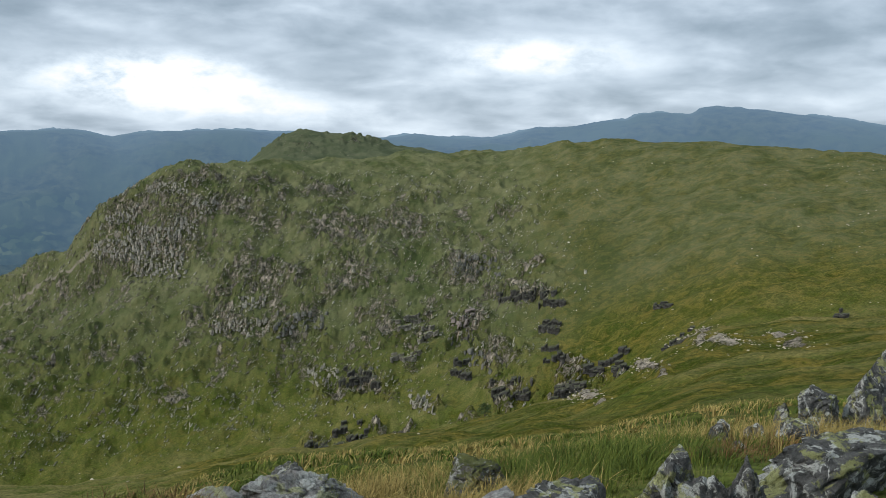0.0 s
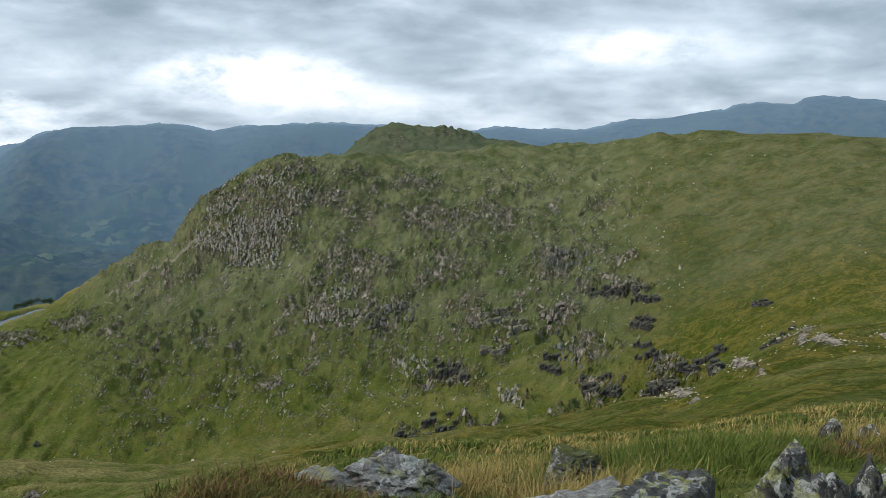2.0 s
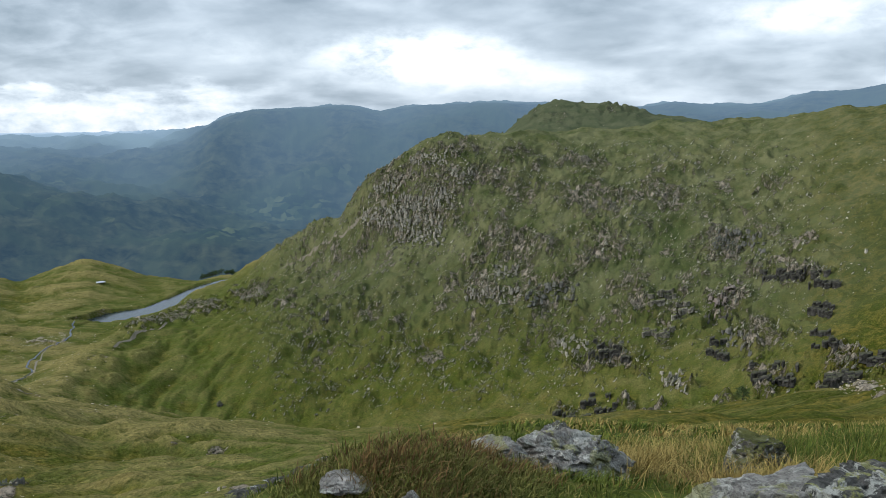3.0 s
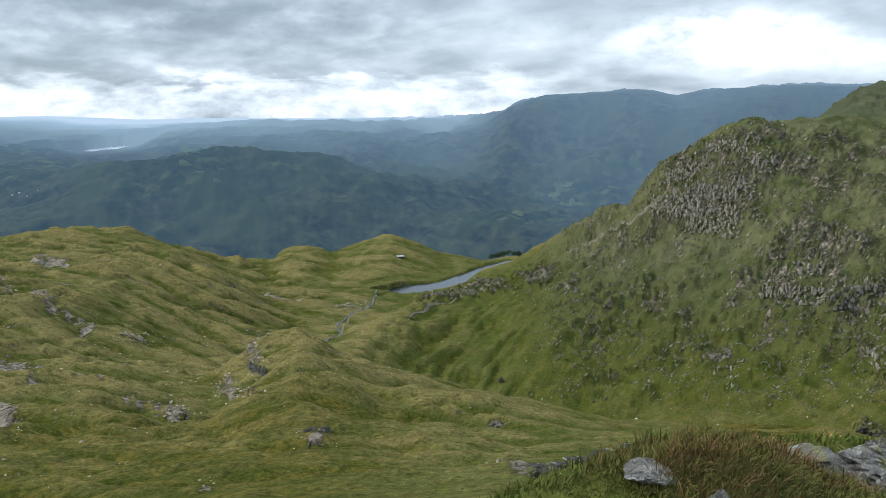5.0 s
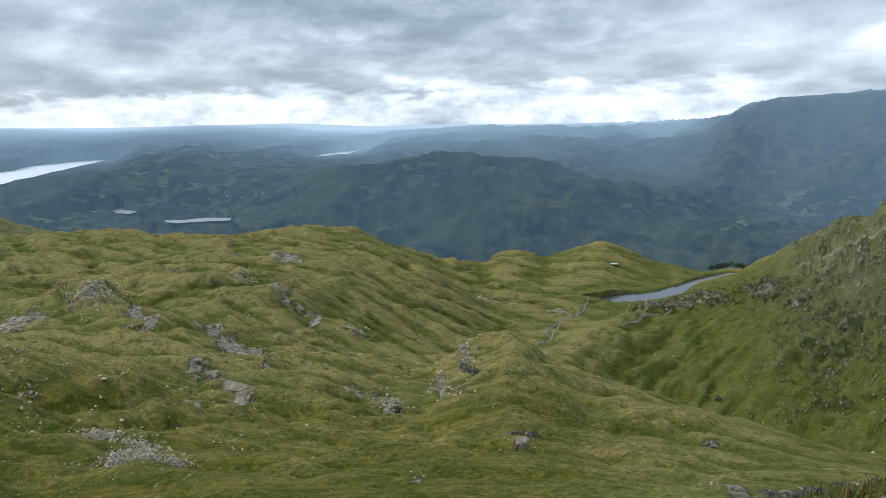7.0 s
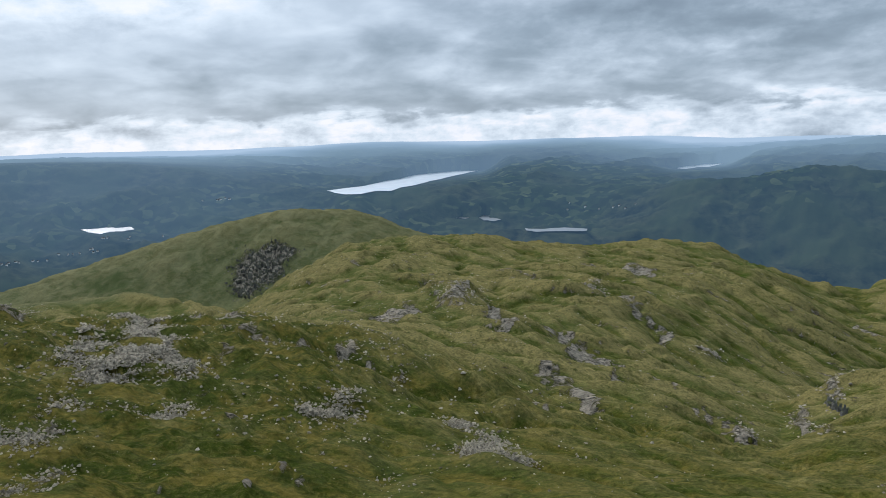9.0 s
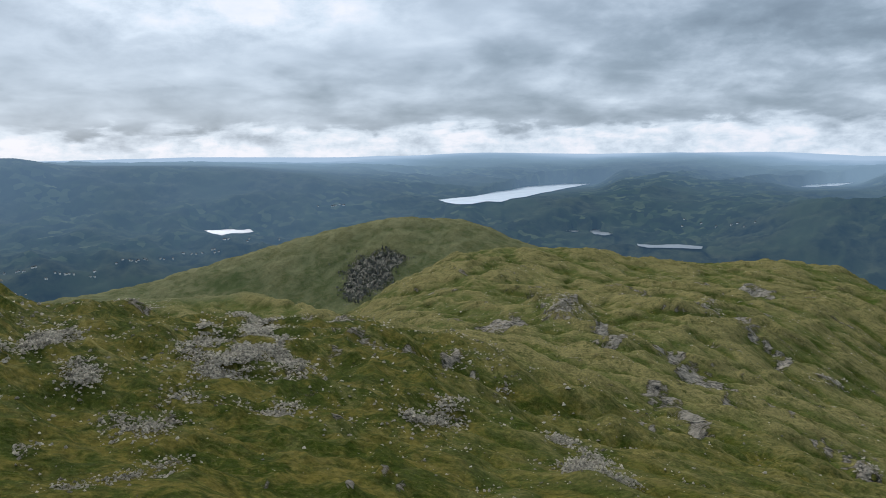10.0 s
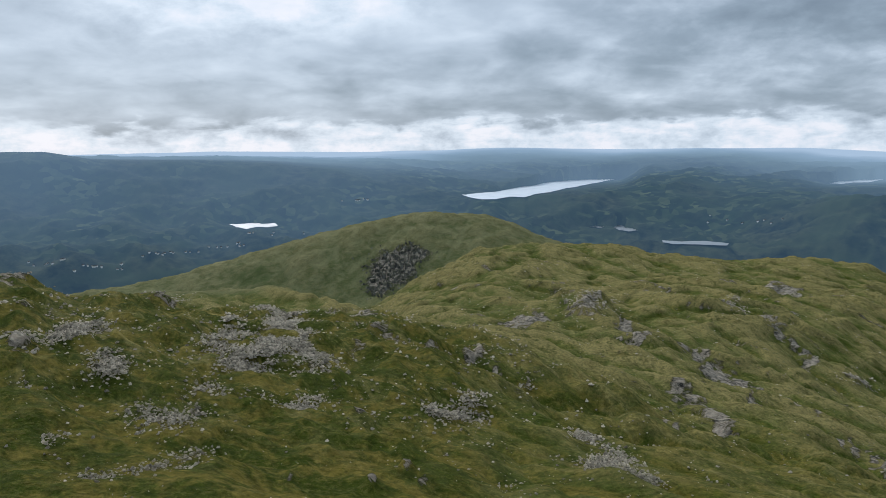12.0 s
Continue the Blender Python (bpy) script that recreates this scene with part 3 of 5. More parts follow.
# broken rock: heading, dip, half width, half height
CRAGS = [(30.9, -12.4, 1.3, 0.9), (33.6, -13.1, 1.3, 0.45), (36.0, -13.5, 1.5, 0.4), (38.2, -13.9, 1.2, 0.35), (-12.2, -16.3, 1.3, 0.4), (-8.6, -17.7, 1.6, 0.45), (-5.2, -18.9, 1.8, 0.5), (-1.4, -19.6, 1.4, 0.4), (3.2, -20.2, 1.8, 0.4), (16.6, -2.9, 2.4, 0.8), (12.2, -3.2, 2.4, 0.7), (8.0, -3.9, 2.4, 0.6), (19.4, -3.6, 1.2, 0.8), (18.8, -7.3, 2.6, 1.7), (17.4, -5.0, 2.8, 1.2), (20.6, -4.6, 1.6, 1.1), (14.2, -4.6, 2.2, 1.0), (21.6, -7.8, 1.3, 1.3), (7.2, -6.4, 4.2, 1.3), (2.2, -6.2, 1.6, 1.0), (6.2, -9.6, 2.6, 1.5), (10.3, -9.4, 1.9, 1.2), (10.2, -13.0, 2.0, 0.8), (14.3, -12.2, 1.6, 1.3), (12.5, -9.8, 2.4, 1.2),
         (-1.4, -9.2, 2.0, 1.3), (-5.8, -10.6, 2.4, 0.9), (-2.2, -13.0, 1.7, 1.4), (-4.2, -15.0, 2.0, 1.6), (-6.0, -8.8, 1.4, 0.8), (-4.9, -17.4, 2.0, 0.9), (6.2, -17.2, 2.6, 1.3), (-9.0, -16.2, 1.8, 1.2), (7.6, -20.8, 2.2, 0.5), (0.9, -18.7, 0.9, 0.6), (3.5, -13.6, 2.4, 1.0),
         (30.6, -12.2, 1.1, 0.9), (34.0, -13.2, 1.3, 0.4), (37.6, -13.7, 1.5, 0.4), (24.6, -9.6, 1.0, 0.7), (28.3, -13.1, 0.9, 0.6), (10.2, -0.5, 2.2, 0.5), (6.0, -0.2, 2.5, 0.3), (35.0, -13.0, 1.6, 0.4)]
MOOR_ROCKS = [(111.1, -12.7, 1.1, 0.6), (114.2, -13.0, 1.0, 0.7), (112.7, -11.0, 1.4, 0.3), (114.0, -8.3, 0.9, 0.25), (92.1, -19.3, 1.0, 0.25), (91.7, -23.4, 0.5, 0.3), (89.2, -22.8, 0.5, 0.35), (88.0, -23.3, 0.6, 0.3), (97.8, -22.3, 0.6, 0.3), (76.2, -11.5, 1.2, 0.5), (66.5, -11.0, 0.5, 0.3), (91.5, -11.9, 0.9, 0.2), (94.6, -11.7, 1.1, 0.22), (91.1, -13.5, 0.4, 0.6), (84.3, -15.2, 1.0, 0.35), (105.3, -10.1, 1.4, 0.2),
              (53.0, -19.8, 0.8, 0.45), (50.9, -18.4, 0.45, 0.5), (51.0, -20.3, 0.35, 0.35), (47.1, -23.3, 0.8, 0.4), (56.7, -20.4, 0.9, 0.25), (59.0, -15.1, 1.0, 0.2), (55.6, -25.1, 0.7, 0.2), (31.8, -25.6, 1.1, 0.2), (44.2, -14.2, 1.0, 0.2), (-18.5, -13.3, 2.2, 0.3), (-14.4, -15.4, 1.3, 0.35), (-10.6, -17.6, 1.0, 0.35), (-23, -12.6, 1.5, 0.25)]
CLIFF = [(89.6, -8.6, 1.5, 1.1), (90.6, -9.6, 0.8, 0.8), (88.3, -7.6, 1.2, 0.5)]
SCREE = [(97.6, -12.6, 0.9, 0.7), (96.7, -14.2, 0.7, 1.0), (96.0, -15.8, 1.1, 0.5), (101.4, -12.8, 0.8, 0.6), (101.2, -13.9, 0.7, 0.8), (100.4, -15.3, 1.1, 0.4), (98.7, -15.2, 1.0, 0.35), (109.6, -14.9, 1.2, 0.5), (114.5, -14.7, 0.9, 0.25), (104.0, -16.8, 1.3, 0.5), (103.5, -17.9, 0.9, 0.35), (107.0, -17.3, 1.1, 0.5), (105.6, -18.8, 1.5, 0.5), (96.9, -18.3, 1.3, 0.28), (98.6, -18.3, 0.8, 0.22), (109.6, -12.5, 0.7, 0.4), (104.2, -20.4, 1.5, 0.5), (106.5, -20.5, 1.2, 0.4), (110.1, -21.1, 0.9, 0.5), (112.9, -18.3, 0.5, 0.25),
         (85.6, -18.4, 1.3, 0.5), (83.6, -18.7, 0.45, 0.35), (74.8, -21.7, 1.0, 0.45), (73.6, -23.0, 1.3, 0.3), (76.4, -20.2, 0.7, 0.35), (80.3, -16.9, 1.0, 0.22), (86.8, -18.8, 0.7, 0.3), (111.6, -12.6, 0.9, 0.5), (114.3, -13.2, 0.8, 0.6)]
LUSH = [(-12.5, -13.0, 3.0, 3.2), (-11.0, -8.0, 2.0, 2.5), (-13.5, -17.0, 2.0, 2.0), (99.0, -8.8, 1.6, 0.5), (92.0, -20.0, 2.5, 2.0), (88.5, -16.8, 1.6, 0.5), (104.0, -15.4, 1.8, 0.4), (99.5, -19.6, 2.0, 0.5), (94.0, -17.2, 1.2, 0.5), (78.5, -19.4, 2.0, 0.4), (72.0, -17.9, 1.4, 0.3), (64.0, -19.2, 1.6, 0.4), (2.0, -9.0, 1.0, 2.0), (56.0, -9.6, 1.2, 0.4)]

# bare stony strips that slant down the moor: from heading and dip to heading and dip, half width
STRIPS = [(81.5, -12.7, 79.1, -12.2, 0.42), (70.5, -13.2, 65.8, -15.9, 0.45), (65.8, -15.9, 61.2, -17.9, 0.3), (64.7, -11.5, 61.4, -14.1, 0.38), (70.0, -16.9, 66.6, -19.1, 0.5), (73.2, -18.0, 70.0, -19.9, 0.26), (74.1, -12.6, 72.2, -13.4, 0.3), (64.3, -9.4, 62.5, -10.0, 0.24), (68.0, -15.2, 65.8, -16.3, 0.5), (82.8, -16.0, 81.2, -17.3, 0.3), (87.2, -15.0, 86.0, -16.2, 0.5), (68.3, -20.4, 65.7, -21.4, 0.22), (65.4, -17.3, 64.5, -18.3, 0.26), (59.3, -19.2, 55.1, -20.9, 0.24), (50.0, -13.0, 48.0, -13.6, 0.2)]
MOOR_SCREE = [(a + (c - a) * k / 5, e + (g - e) * k / 5, w * 1.5, w) for a, e, c, g, w in STRIPS for k in range(6)]

# undercut hollows and gully walls on the face: heading, dip, half width, half height, depth
HOLLOWS = [(-1.3, -13.9, 0.55, 0.4, 10), (-0.9, -14.6, 0.4, 0.3, 7), (-5.0, -17.5, 1.7, 0.25, 6), (-9.4, -17.7, 1.7, 0.3, 6), (-12.2, -16.2, 0.9, 0.25, 4), (9.4, -21.7, 1.6, 0.25, 5), (5.9, -21.0, 0.7, 0.4, 5), (3.9, -20.0, 0.4, 0.7, 5), (5.5, -17.3, 0.9, 0.25, 5), (-6.0, -11.3, 1.6, 0.2, 4), (-7.6, -13.2, 0.7, 0.25, 4), (10.0, -13.5, 1.8, 0.3, 5), (15.0, -13.3, 0.8, 0.4, 5), (-2.3, -9.9, 1.4, 0.25, 4), (-2.1, -16.0, 0.9, 0.4, 5), (7.2, -17.1, 1.1, 0.25, 4), (-14.2, -11.0, 0.8, 0.12, 3), (20.0, -9.0, 1.6, 0.5, 6), (18.2, -8.0, 1.5, 0.5, 5)]

HUMMOCKS = [(76.8, 640, 9, 34, 26), (80.2, 640, 4, 30, 24), (49.4, 490, 17, 46, 30), (46.4, 505, 9, 36, 26), (41.5, 480, 7, 34, 34), (36.5, 455, 6, 34, 30), (31.0, 440, 5, 30, 30), (50.5, 380, 4, 26, 24), (43.5, 400, 5, 26, 22), (46.8, 330, 4, 24, 20), (38.5, 370, 5, 26, 22), (33.0, 330, 4, 26, 24), (44.5, 250, 3, 22, 20), (36.0, 260, 3, 20, 18), (57.0, 420, 6, 40, 34), (21.3, 4.6, 0.36, 0.7, 0.75), (-12, 6.8, 0.1, 0.8, 0.9), (112.5, 150, 4, 30, 12), (98.5, 170, 3.0, 22, 9), (92.0, 200, 1.2, 20, 10)]


def billow(x, y, size, octaves, seed, gain=0.5):
    """Rounded heads parted by creases, about 0 to 1."""
    total, amp, k = 0, 1.0, 1.0 / size
    for o in range(octaves):
        total = total + amp * np.abs(vnoise(x * k + 31.7 * o, y * k - 13.9 * o, seed + o))
        amp, k = amp * gain, k * 2.1
    return total


def ease(v, lo, hi):
    t = np.clip((v - lo) / (hi - lo), 0, 1)
    return t * t * (3 - 2 * t)


def fell_heights():
    base = loft([SUMMIT, LIP, FLANK, SHOULDER, BECK, FACE_LOW, FACE_HIGH, CREST, BEHIND, SECOND, END], AZS, NEAR_R)
    az = np.broadcast_to(AZS, base.shape)
    r = np.broadcast_to(NEAR_R[:, None], base.shape)
    x, y = -r * np.sin(np.radians(az)), r * np.cos(np.radians(az))
    el = np.degrees(np.arctan2(base - EYE, r))
    wob, wob2 = fbm(x, y, 30, 3, 201) * 1.1, fbm(x, y, 24, 3, 211) * 0.6
    crag = np.clip(blob(az + wob, el + wob2, CRAGS) * 1.25, 0, 1) * (r > 425)
    strips = np.clip(blob(az + wob * 0.5, el + wob2 * 0.35, MOOR_SCREE) * 1.2, 0, 1) * (r > 200) * (r < 1500)
    moor = np.clip(blob(az + wob * 0.7, el + wob2 * 0.5, MOOR_ROCKS) * 1.2, 0, 1) * (r > 60) * (r < 1500)
    cliff = np.clip(blob(az, el, CLIFF) * 1.6, 0, 1) * (r > 1300)
    scree = np.clip(blob(az + wob, el + wob2, SCREE) * 1.2, 0, 1) * (r > 50) * (r < 450)
    lush = np.maximum(np.clip(blob(az + wob * 0.8, el + wob2, LUSH) * 1.2, 0, 1) * (r > 60), 0.2 * ease(r, 1380, 1500) * (az < 60))
    lush = np.maximum(lush, 0.7 * ease(r, 1150, 1260) * (az < 22))
    lush = np.maximum(lush, 0.42 * ease(r, 590, 640) * ease(-az, -44, -38) * ease(-el, 10, 13) * (r < 1200))
    grow = ease(r, 20, 170)
    face = ease(r, 540, 640) * ease(-az, -33, -27) * np.clip((az + 14) / 10, 0.12, 1) * (r < 1200)
    high = ease(el, -19, -16) * face
    moorland = np.clip(ease(az, 30, 44) + 0.25 * ease(-az, 4, 16), 0, 1)
    near_left = ease(az, 80, 92) * ease(-r, -330, -230)
    z = base.copy()
    calm = 1 - 0.92 * np.exp(-((az - 39) / 6.0) ** 2 - ((r - 1060) / 230.0) ** 2) - 0.85 * np.exp(-((az - 45.2) / 2.6) ** 2 - ((r - 790) / 130.0) ** 2)
    calm = np.maximum(calm, 0.05)
    # hummocks that run down towards the beck
    u, v = (0.88 * x + 0.48 * y) / 2.3, -0.48 * x + 0.88 * y
    swirl = fbm(x, y, 120, 3, 3) * 34
    humps = billow(u + swirl, v - swirl * 0.7, 66, 4, 5, 0.44)
    size = np.clip(r / 480, 0.2, 1.5) * ease(-r, -1560, -1250)
    z += calm * grow * moorland * (humps - 0.40) * 12.5 * np.minimum(size, 1.15) * (1 - 0.35 * near_left)
    z += grow * (1 - moorland) * (billow(x, y, 80, 3, 15) - 0.4) * 5 * np.clip(r / 500, 0.2, 1.2)
    rill = billow(x * 0.9 + swirl, y * 0.35, 17, 3, 25)
    z += calm * grow * (0.4 + 0.6 * moorland) * (rill - 0.4) * 1.9 * np.clip(r / 500, 0.2, 1.2)
    knob = billow(x + swirl * 0.5, y * 1.2 - swirl * 0.4, 30, 3, 45)
    z += calm * grow * moorland * (knob - 0.42) * 1.3 * size
    z += ease(r, 1400, 1600) * (billow(x, y, 110, 4, 35) - 0.55) * 9
    z += np.clip((r - 12) / 60, 0, 1) * fbm(x, y, 9, 3, 21) * 0.35
    z += np.clip((r - 1.5) / 4, 0, 1) * fbm(x, y, 1.3, 3, 31) * 0.045
    left = ease(az, 24, 36) * (1 - 0.6 * near_left)
    folds = billow(az * 0.01745 * 260 / 2.4 + swirl * 0.4, r + swirl * 0.5, 34, 3, 55, 0.4)
    z += ease(r, 130, 220) * ease(-r, -600, -480) * left * (folds - 0.40) * 8.5
    folds = billow((x * 0.75 + y * 0.4) * 0.55 + swirl * 0.3, y * 1.1 - x * 0.5, 21, 3, 65, 0.4)
    z += ease(r, 35, 80) * ease(-r, -330, -230) * left * (folds - 0.40) * 3.6 * np.clip(r / 110, 0.4, 1.2)
    z += ease(r, 30, 80) * ease(-r, -420, -320) * (1 - ease(az, 24, 36)) * (billow(az * 4.5 / 2.2, r, 24, 3, 75) - 0.45) * 2.6 * np.clip(r / 150, 0.4, 1.3)
    # the hill's smooth ribbed flank above the beck
    flank = np.exp(-((az - 36.5) / 6.5) ** 2) * ease(r, 600, 680) * ease(-r, -1010, -860)
    z += flank * (5 + (billow(az * 0.01745 * 760 + 0.35 * r + swirl * 0.3, r * 0.22, 30, 3, 95, 0.45) - 0.4) * 8)
    # single hummocks: heading, distance, height, reach out, reach across
    for a, q, up, out, side in HUMMOCKS:
        z += up * np.exp(-np.sqrt(((r - q) / out) ** 2 + ((az - a) * 0.01745 * q / side) ** 2 + 0.02) ** 1.5)
    z += face * ease(el, -22, -19) * ease(-el, 7.5, 10) * (billow(x + swirl * 0.3, y * 1.3, 40, 3, 85, 0.5) - 0.45) * 7.5
    # ledges and broken crag
    ledge = fbm(x, y, 46, 5, 41, 0.58, ridged=True)
    step = 10.0
    s = (z + 0.22 * x) / step + fbm(x, y, 70, 3, 51) * 1.1
    terrace = (np.floor(s) + np.clip((s - np.floor(s)) * 3.0 - 2.0, 0, 1) - s + 0.5) * step
    strength = ease(fbm(x, y, 55, 3, 231) + 0.35, 0.0, 0.6)
    belt = high * strength * ease(-el, 2.0, 4.0) * np.clip((az + 16) / 12, 0, 1)
    z += np.maximum(crag * 0.9, belt) * (terrace * 0.80 + (ledge - 0.4) * 3.0)
    z += crag * fbm(x, y, 8, 3, 61, ridged=True) * 1.2
    # leaning ribs and split blocks
    across = az * 0.01745 * 820
    ribs = fbm(across + 0.5 * r + swirl * 0.3, r * 0.24, 8.5, 3, 161, 0.6, ridged=True)
    warp = fbm(x, y, 16, 2, 171) * 1.4
    blocky = hash01(np.floor((across + 0.5 * r) / 5.2 + warp), np.floor(r / 8.5 + warp * 0.7), 181) - 0.5
    stony = np.maximum(crag, 0.35 * belt) * ease(-r, -1180, -1120)
    z += stony * ((ribs - 0.3) * 2.0 + blocky * 2.6)
    for a, e, w, h, deep in HOLLOWS:
        z -= deep * np.exp(-(((az + wob * 0.25 - a) / w) ** 4 + ((el + wob2 * 0.2 - e) / h) ** 4)) * (r > 470) * (r < 1150)
    z += face * (1 - crag) * ((ledge - 0.4) * 2.4 + fbm(x, y, 14, 3, 63, ridged=True) * 0.7)
    z += moor * ((ledge - 0.2) * 2.0 * np.clip(r / 500, 0.08, 1) + fbm(x, y, 7, 3, 71, ridged=True) * 0.8 * np.clip(r / 300, 0.1, 1))
    z += cliff * (fbm(x * 1.4, y * 1.4, 26, 4, 81, ridged=True) * 10 - 7)
    z += scree * fbm(x, y, 2.2, 2, 91) * 0.25
    z += near_left * ease(r, 50, 120) * (fbm(x, y, 24, 4, 131, 0.55, ridged=True) - 0.3) * 1.9
    # the tarn's bed
    wet = inside(az, r, TARN)
    z = np.where(wet, np.minimum(z, TARN_LEVEL - 1.5), z)
    shore = inside(az, r, [(a, q * (1.03 if q > 1200 else 0.97)) for a, q in TARN]) & ~wet
    z = np.where(shore, np.clip(z, TARN_LEVEL + 0.3, TARN_LEVEL + 3), z)
    streak = ease(fbm((0.88 * x + 0.48 * y) / 3.0, -0.48 * x + 0.88 * y, 22, 4, 121, 0.6), 0.42, 0.85) * moorland * ease(-r, -1250, -950) * ease(r, 90, 200)
    patch = fbm(x, y, 34, 5, 101, 0.6)
    speck = fbm(x, y, 11, 3, 111, ridged=True) * 0.5
    rock = np.maximum.reduce([crag * (0.46 + 0.28 * speck) * np.where(r > 1300, 1.2, 1), moor * (0.60 + 0.2 * speck), cliff * 0.95, scree * 0.52, strips * (0.62 + 0.3 * speck),
                              face * ease(el, -21, -17) * ease(-el, 3.0, 4.5) * np.clip(0.30 + 0.34 * patch, 0, 0.58), np.clip(0.22 * patch + 0.14 * moorland, 0, 0.4) * grow, streak * 0.52])
    rock = np.where((r > 1350) & (cliff < 0.1) & (az > 20), rock * 0.5, np.where((r > 1300) & (az <= 20), rock * 0.6, rock))
    rise = np.gradient(z, axis=0) / np.gradient(NEAR_R)[:, None]
    scarp = np.maximum(0.8 * face * ease(rise, 1.1, 1.8), 0.7 * moorland * ease(rise, 0.75, 1.1) * ease(r, 280, 360) * ease(-r, -1330, -1250))
    scarp = np.maximum(scarp, 0.75 * near_left * ease(rise, 0.35, 0.8) * ease(r, 60, 100))
    scarp = np.maximum(scarp, (1 - moorland) * ease(rise, 0.12, 0.4) * ease(r, 100, 160) * (r < 430))
    rock = np.maximum(rock, 0.74 * scarp)
    bands = ease(fbm(az * 0.35, r, 22, 4, 141, 0.6), -0.3, 0.5)
    # cloud shade over the near left slope put in as darker turf
    turf = np.maximum(0.9 * near_left * ease(-r, -320, -250), bands * ease(-r, -430, -330) * ease(-az, -30, -10)) * ease(r, 15, 60)
    turf = np.maximum(turf, 0.75 * ease(-az, 3, 10) * ease(r, 430, 520) * (r < 1100))
    turf = np.maximum(turf, face * np.clip(0.14 + 0.45 * fbm(x, y, 60, 5, 151, 0.62), 0, 0.75))
    turf = np.maximum(turf, 0.25 * ease(r, 520, 600) * ease(-az, -36, -30) * ease(-el, 9, 13) * (r < 1100))
    # straw also carries the moor's brighter light and the far dome's haze
    dry = moorland * np.maximum(ease(humps, 0.25, 0.75) * ease(-r, -1500, -1100) * ease(r, 150, 480) * (1 - 0.4 * near_left), 0.35 * ease(r, 1350, 1500)) + 0.2 * ease(-az, 2, 10) * ease(-r, -420, -340) * grow
    # the shoulder's lit crest painted in as pale straw
    dry = np.maximum(dry, 0.6 * np.exp(-((r - 480) / 90.0) ** 2) * ease(az, 4, 14) * ease(-az, -56, -48))
    # bents on the heads, wet green in the creases, with the folds' shading put into both tones
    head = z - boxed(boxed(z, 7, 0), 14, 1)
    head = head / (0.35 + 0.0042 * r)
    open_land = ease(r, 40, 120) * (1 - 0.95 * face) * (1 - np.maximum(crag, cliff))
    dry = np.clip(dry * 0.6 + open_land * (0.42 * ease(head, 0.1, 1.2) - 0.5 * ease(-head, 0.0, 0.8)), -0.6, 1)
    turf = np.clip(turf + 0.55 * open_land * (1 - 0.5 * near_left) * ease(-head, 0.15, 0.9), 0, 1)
    turf = np.clip(turf + 0.6 * ease(az, 34, 50) * ease(r, 12, 40) * ease(-r, -360, -220), 0, 1)
    bents = moorland * ease(r, 60, 160) * ease(az, 28, 42) * (1 - 0.7 * ease(r, 1250, 1400))
    turf = np.clip(turf + 0.35 * ease(-az, -24, -10) * ease(r, 8, 20) * (r < 430), 0, 1)
    # painted haze on the tor and dome; the hill face is greyed too
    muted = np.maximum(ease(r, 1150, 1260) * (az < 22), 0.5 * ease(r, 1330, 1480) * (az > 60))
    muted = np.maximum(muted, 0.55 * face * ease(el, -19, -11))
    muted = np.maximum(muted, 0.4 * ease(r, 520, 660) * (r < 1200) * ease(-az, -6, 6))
    facet = np.maximum.reduce([stony, cliff, scarp * face])
    return x, y, z, rock, lush, turf, dry, bents, muted, facet, crag, moor, cliff, scree, face * ease(el, -21.5, -19), scarp


def boxed(v, n, axis):
    """A running mean along one axis."""
    pad = [(0, 0), (0, 0)]
    pad[axis] = (n + 1, n)
    c = np.cumsum(np.pad(v, pad, mode="edge"), axis=axis)
    k = 2 * n + 1
    return (c[k:] - c[:-k]) / k if axis == 0 else (c[:, k:] - c[:, :-k]) / k


def inside(az, r, shore):
    """Which grid points lie inside a shore of headings and distances."""
    out = np.zeros(az.shape, bool)
    n = len(shore)
    for i in range(n):
        (a0, r0), (a1, r1) = shore[i], shore[(i + 1) % n]
        if a0 == a1:
            continue
        span = (az >= min(a0, a1)) & (az < max(a0, a1))
        out ^= span & (r < r0 + (r1 - r0) * (az - a0) / (a1 - a0))
    return out


def shore_of(level, rows):
    """A lake's shore from headings and dips, on its level."""
    return [(a, (EYE - level) / math.tan(radians(-e))) for a, e in rows]


TARN_LEVEL = -258.5
TARN = shore_of(TARN_LEVEL, [(42.6, -13.25), (41.2, -12.95), (40.4, -12.78), (39.3, -12.68), (38.0, -12.62), (36.6, -12.2), (35.4, -11.75), (34.3, -11.42), (32.8, -11.12), (31.9, -11.15), (32.2, -11.42), (33.6, -11.75), (34.8, -12.15), (36.0, -12.75), (37.2, -13.1), (38.6, -13.3), (40.4, -13.35)])
MERE_LEVEL, PONDS_LEVEL, REEDS_LEVEL, WEST_LEVEL, LEFT_LEVEL = -190.0, -275.0, -285.0, -186.0, -246.0
MERE = shore_of(MERE_LEVEL, [(84.7, -3.50), (83.2, -3.38), (82.2, -3.30), (81.2, -3.12), (80.7, -3.02), (79.6, -2.90), (78.7, -2.70), (77.2, -2.60), (75.7, -2.53), (74.2, -2.56), (74.9, -2.68), (75.9, -2.86), (76.9, -3.06), (77.6, -3.16), (78.6, -3.40), (79.6, -3.52), (80.3, -3.72), (81.4, -3.68), (82.4, -3.84), (83.4, -3.84), (84.2, -3.68)])
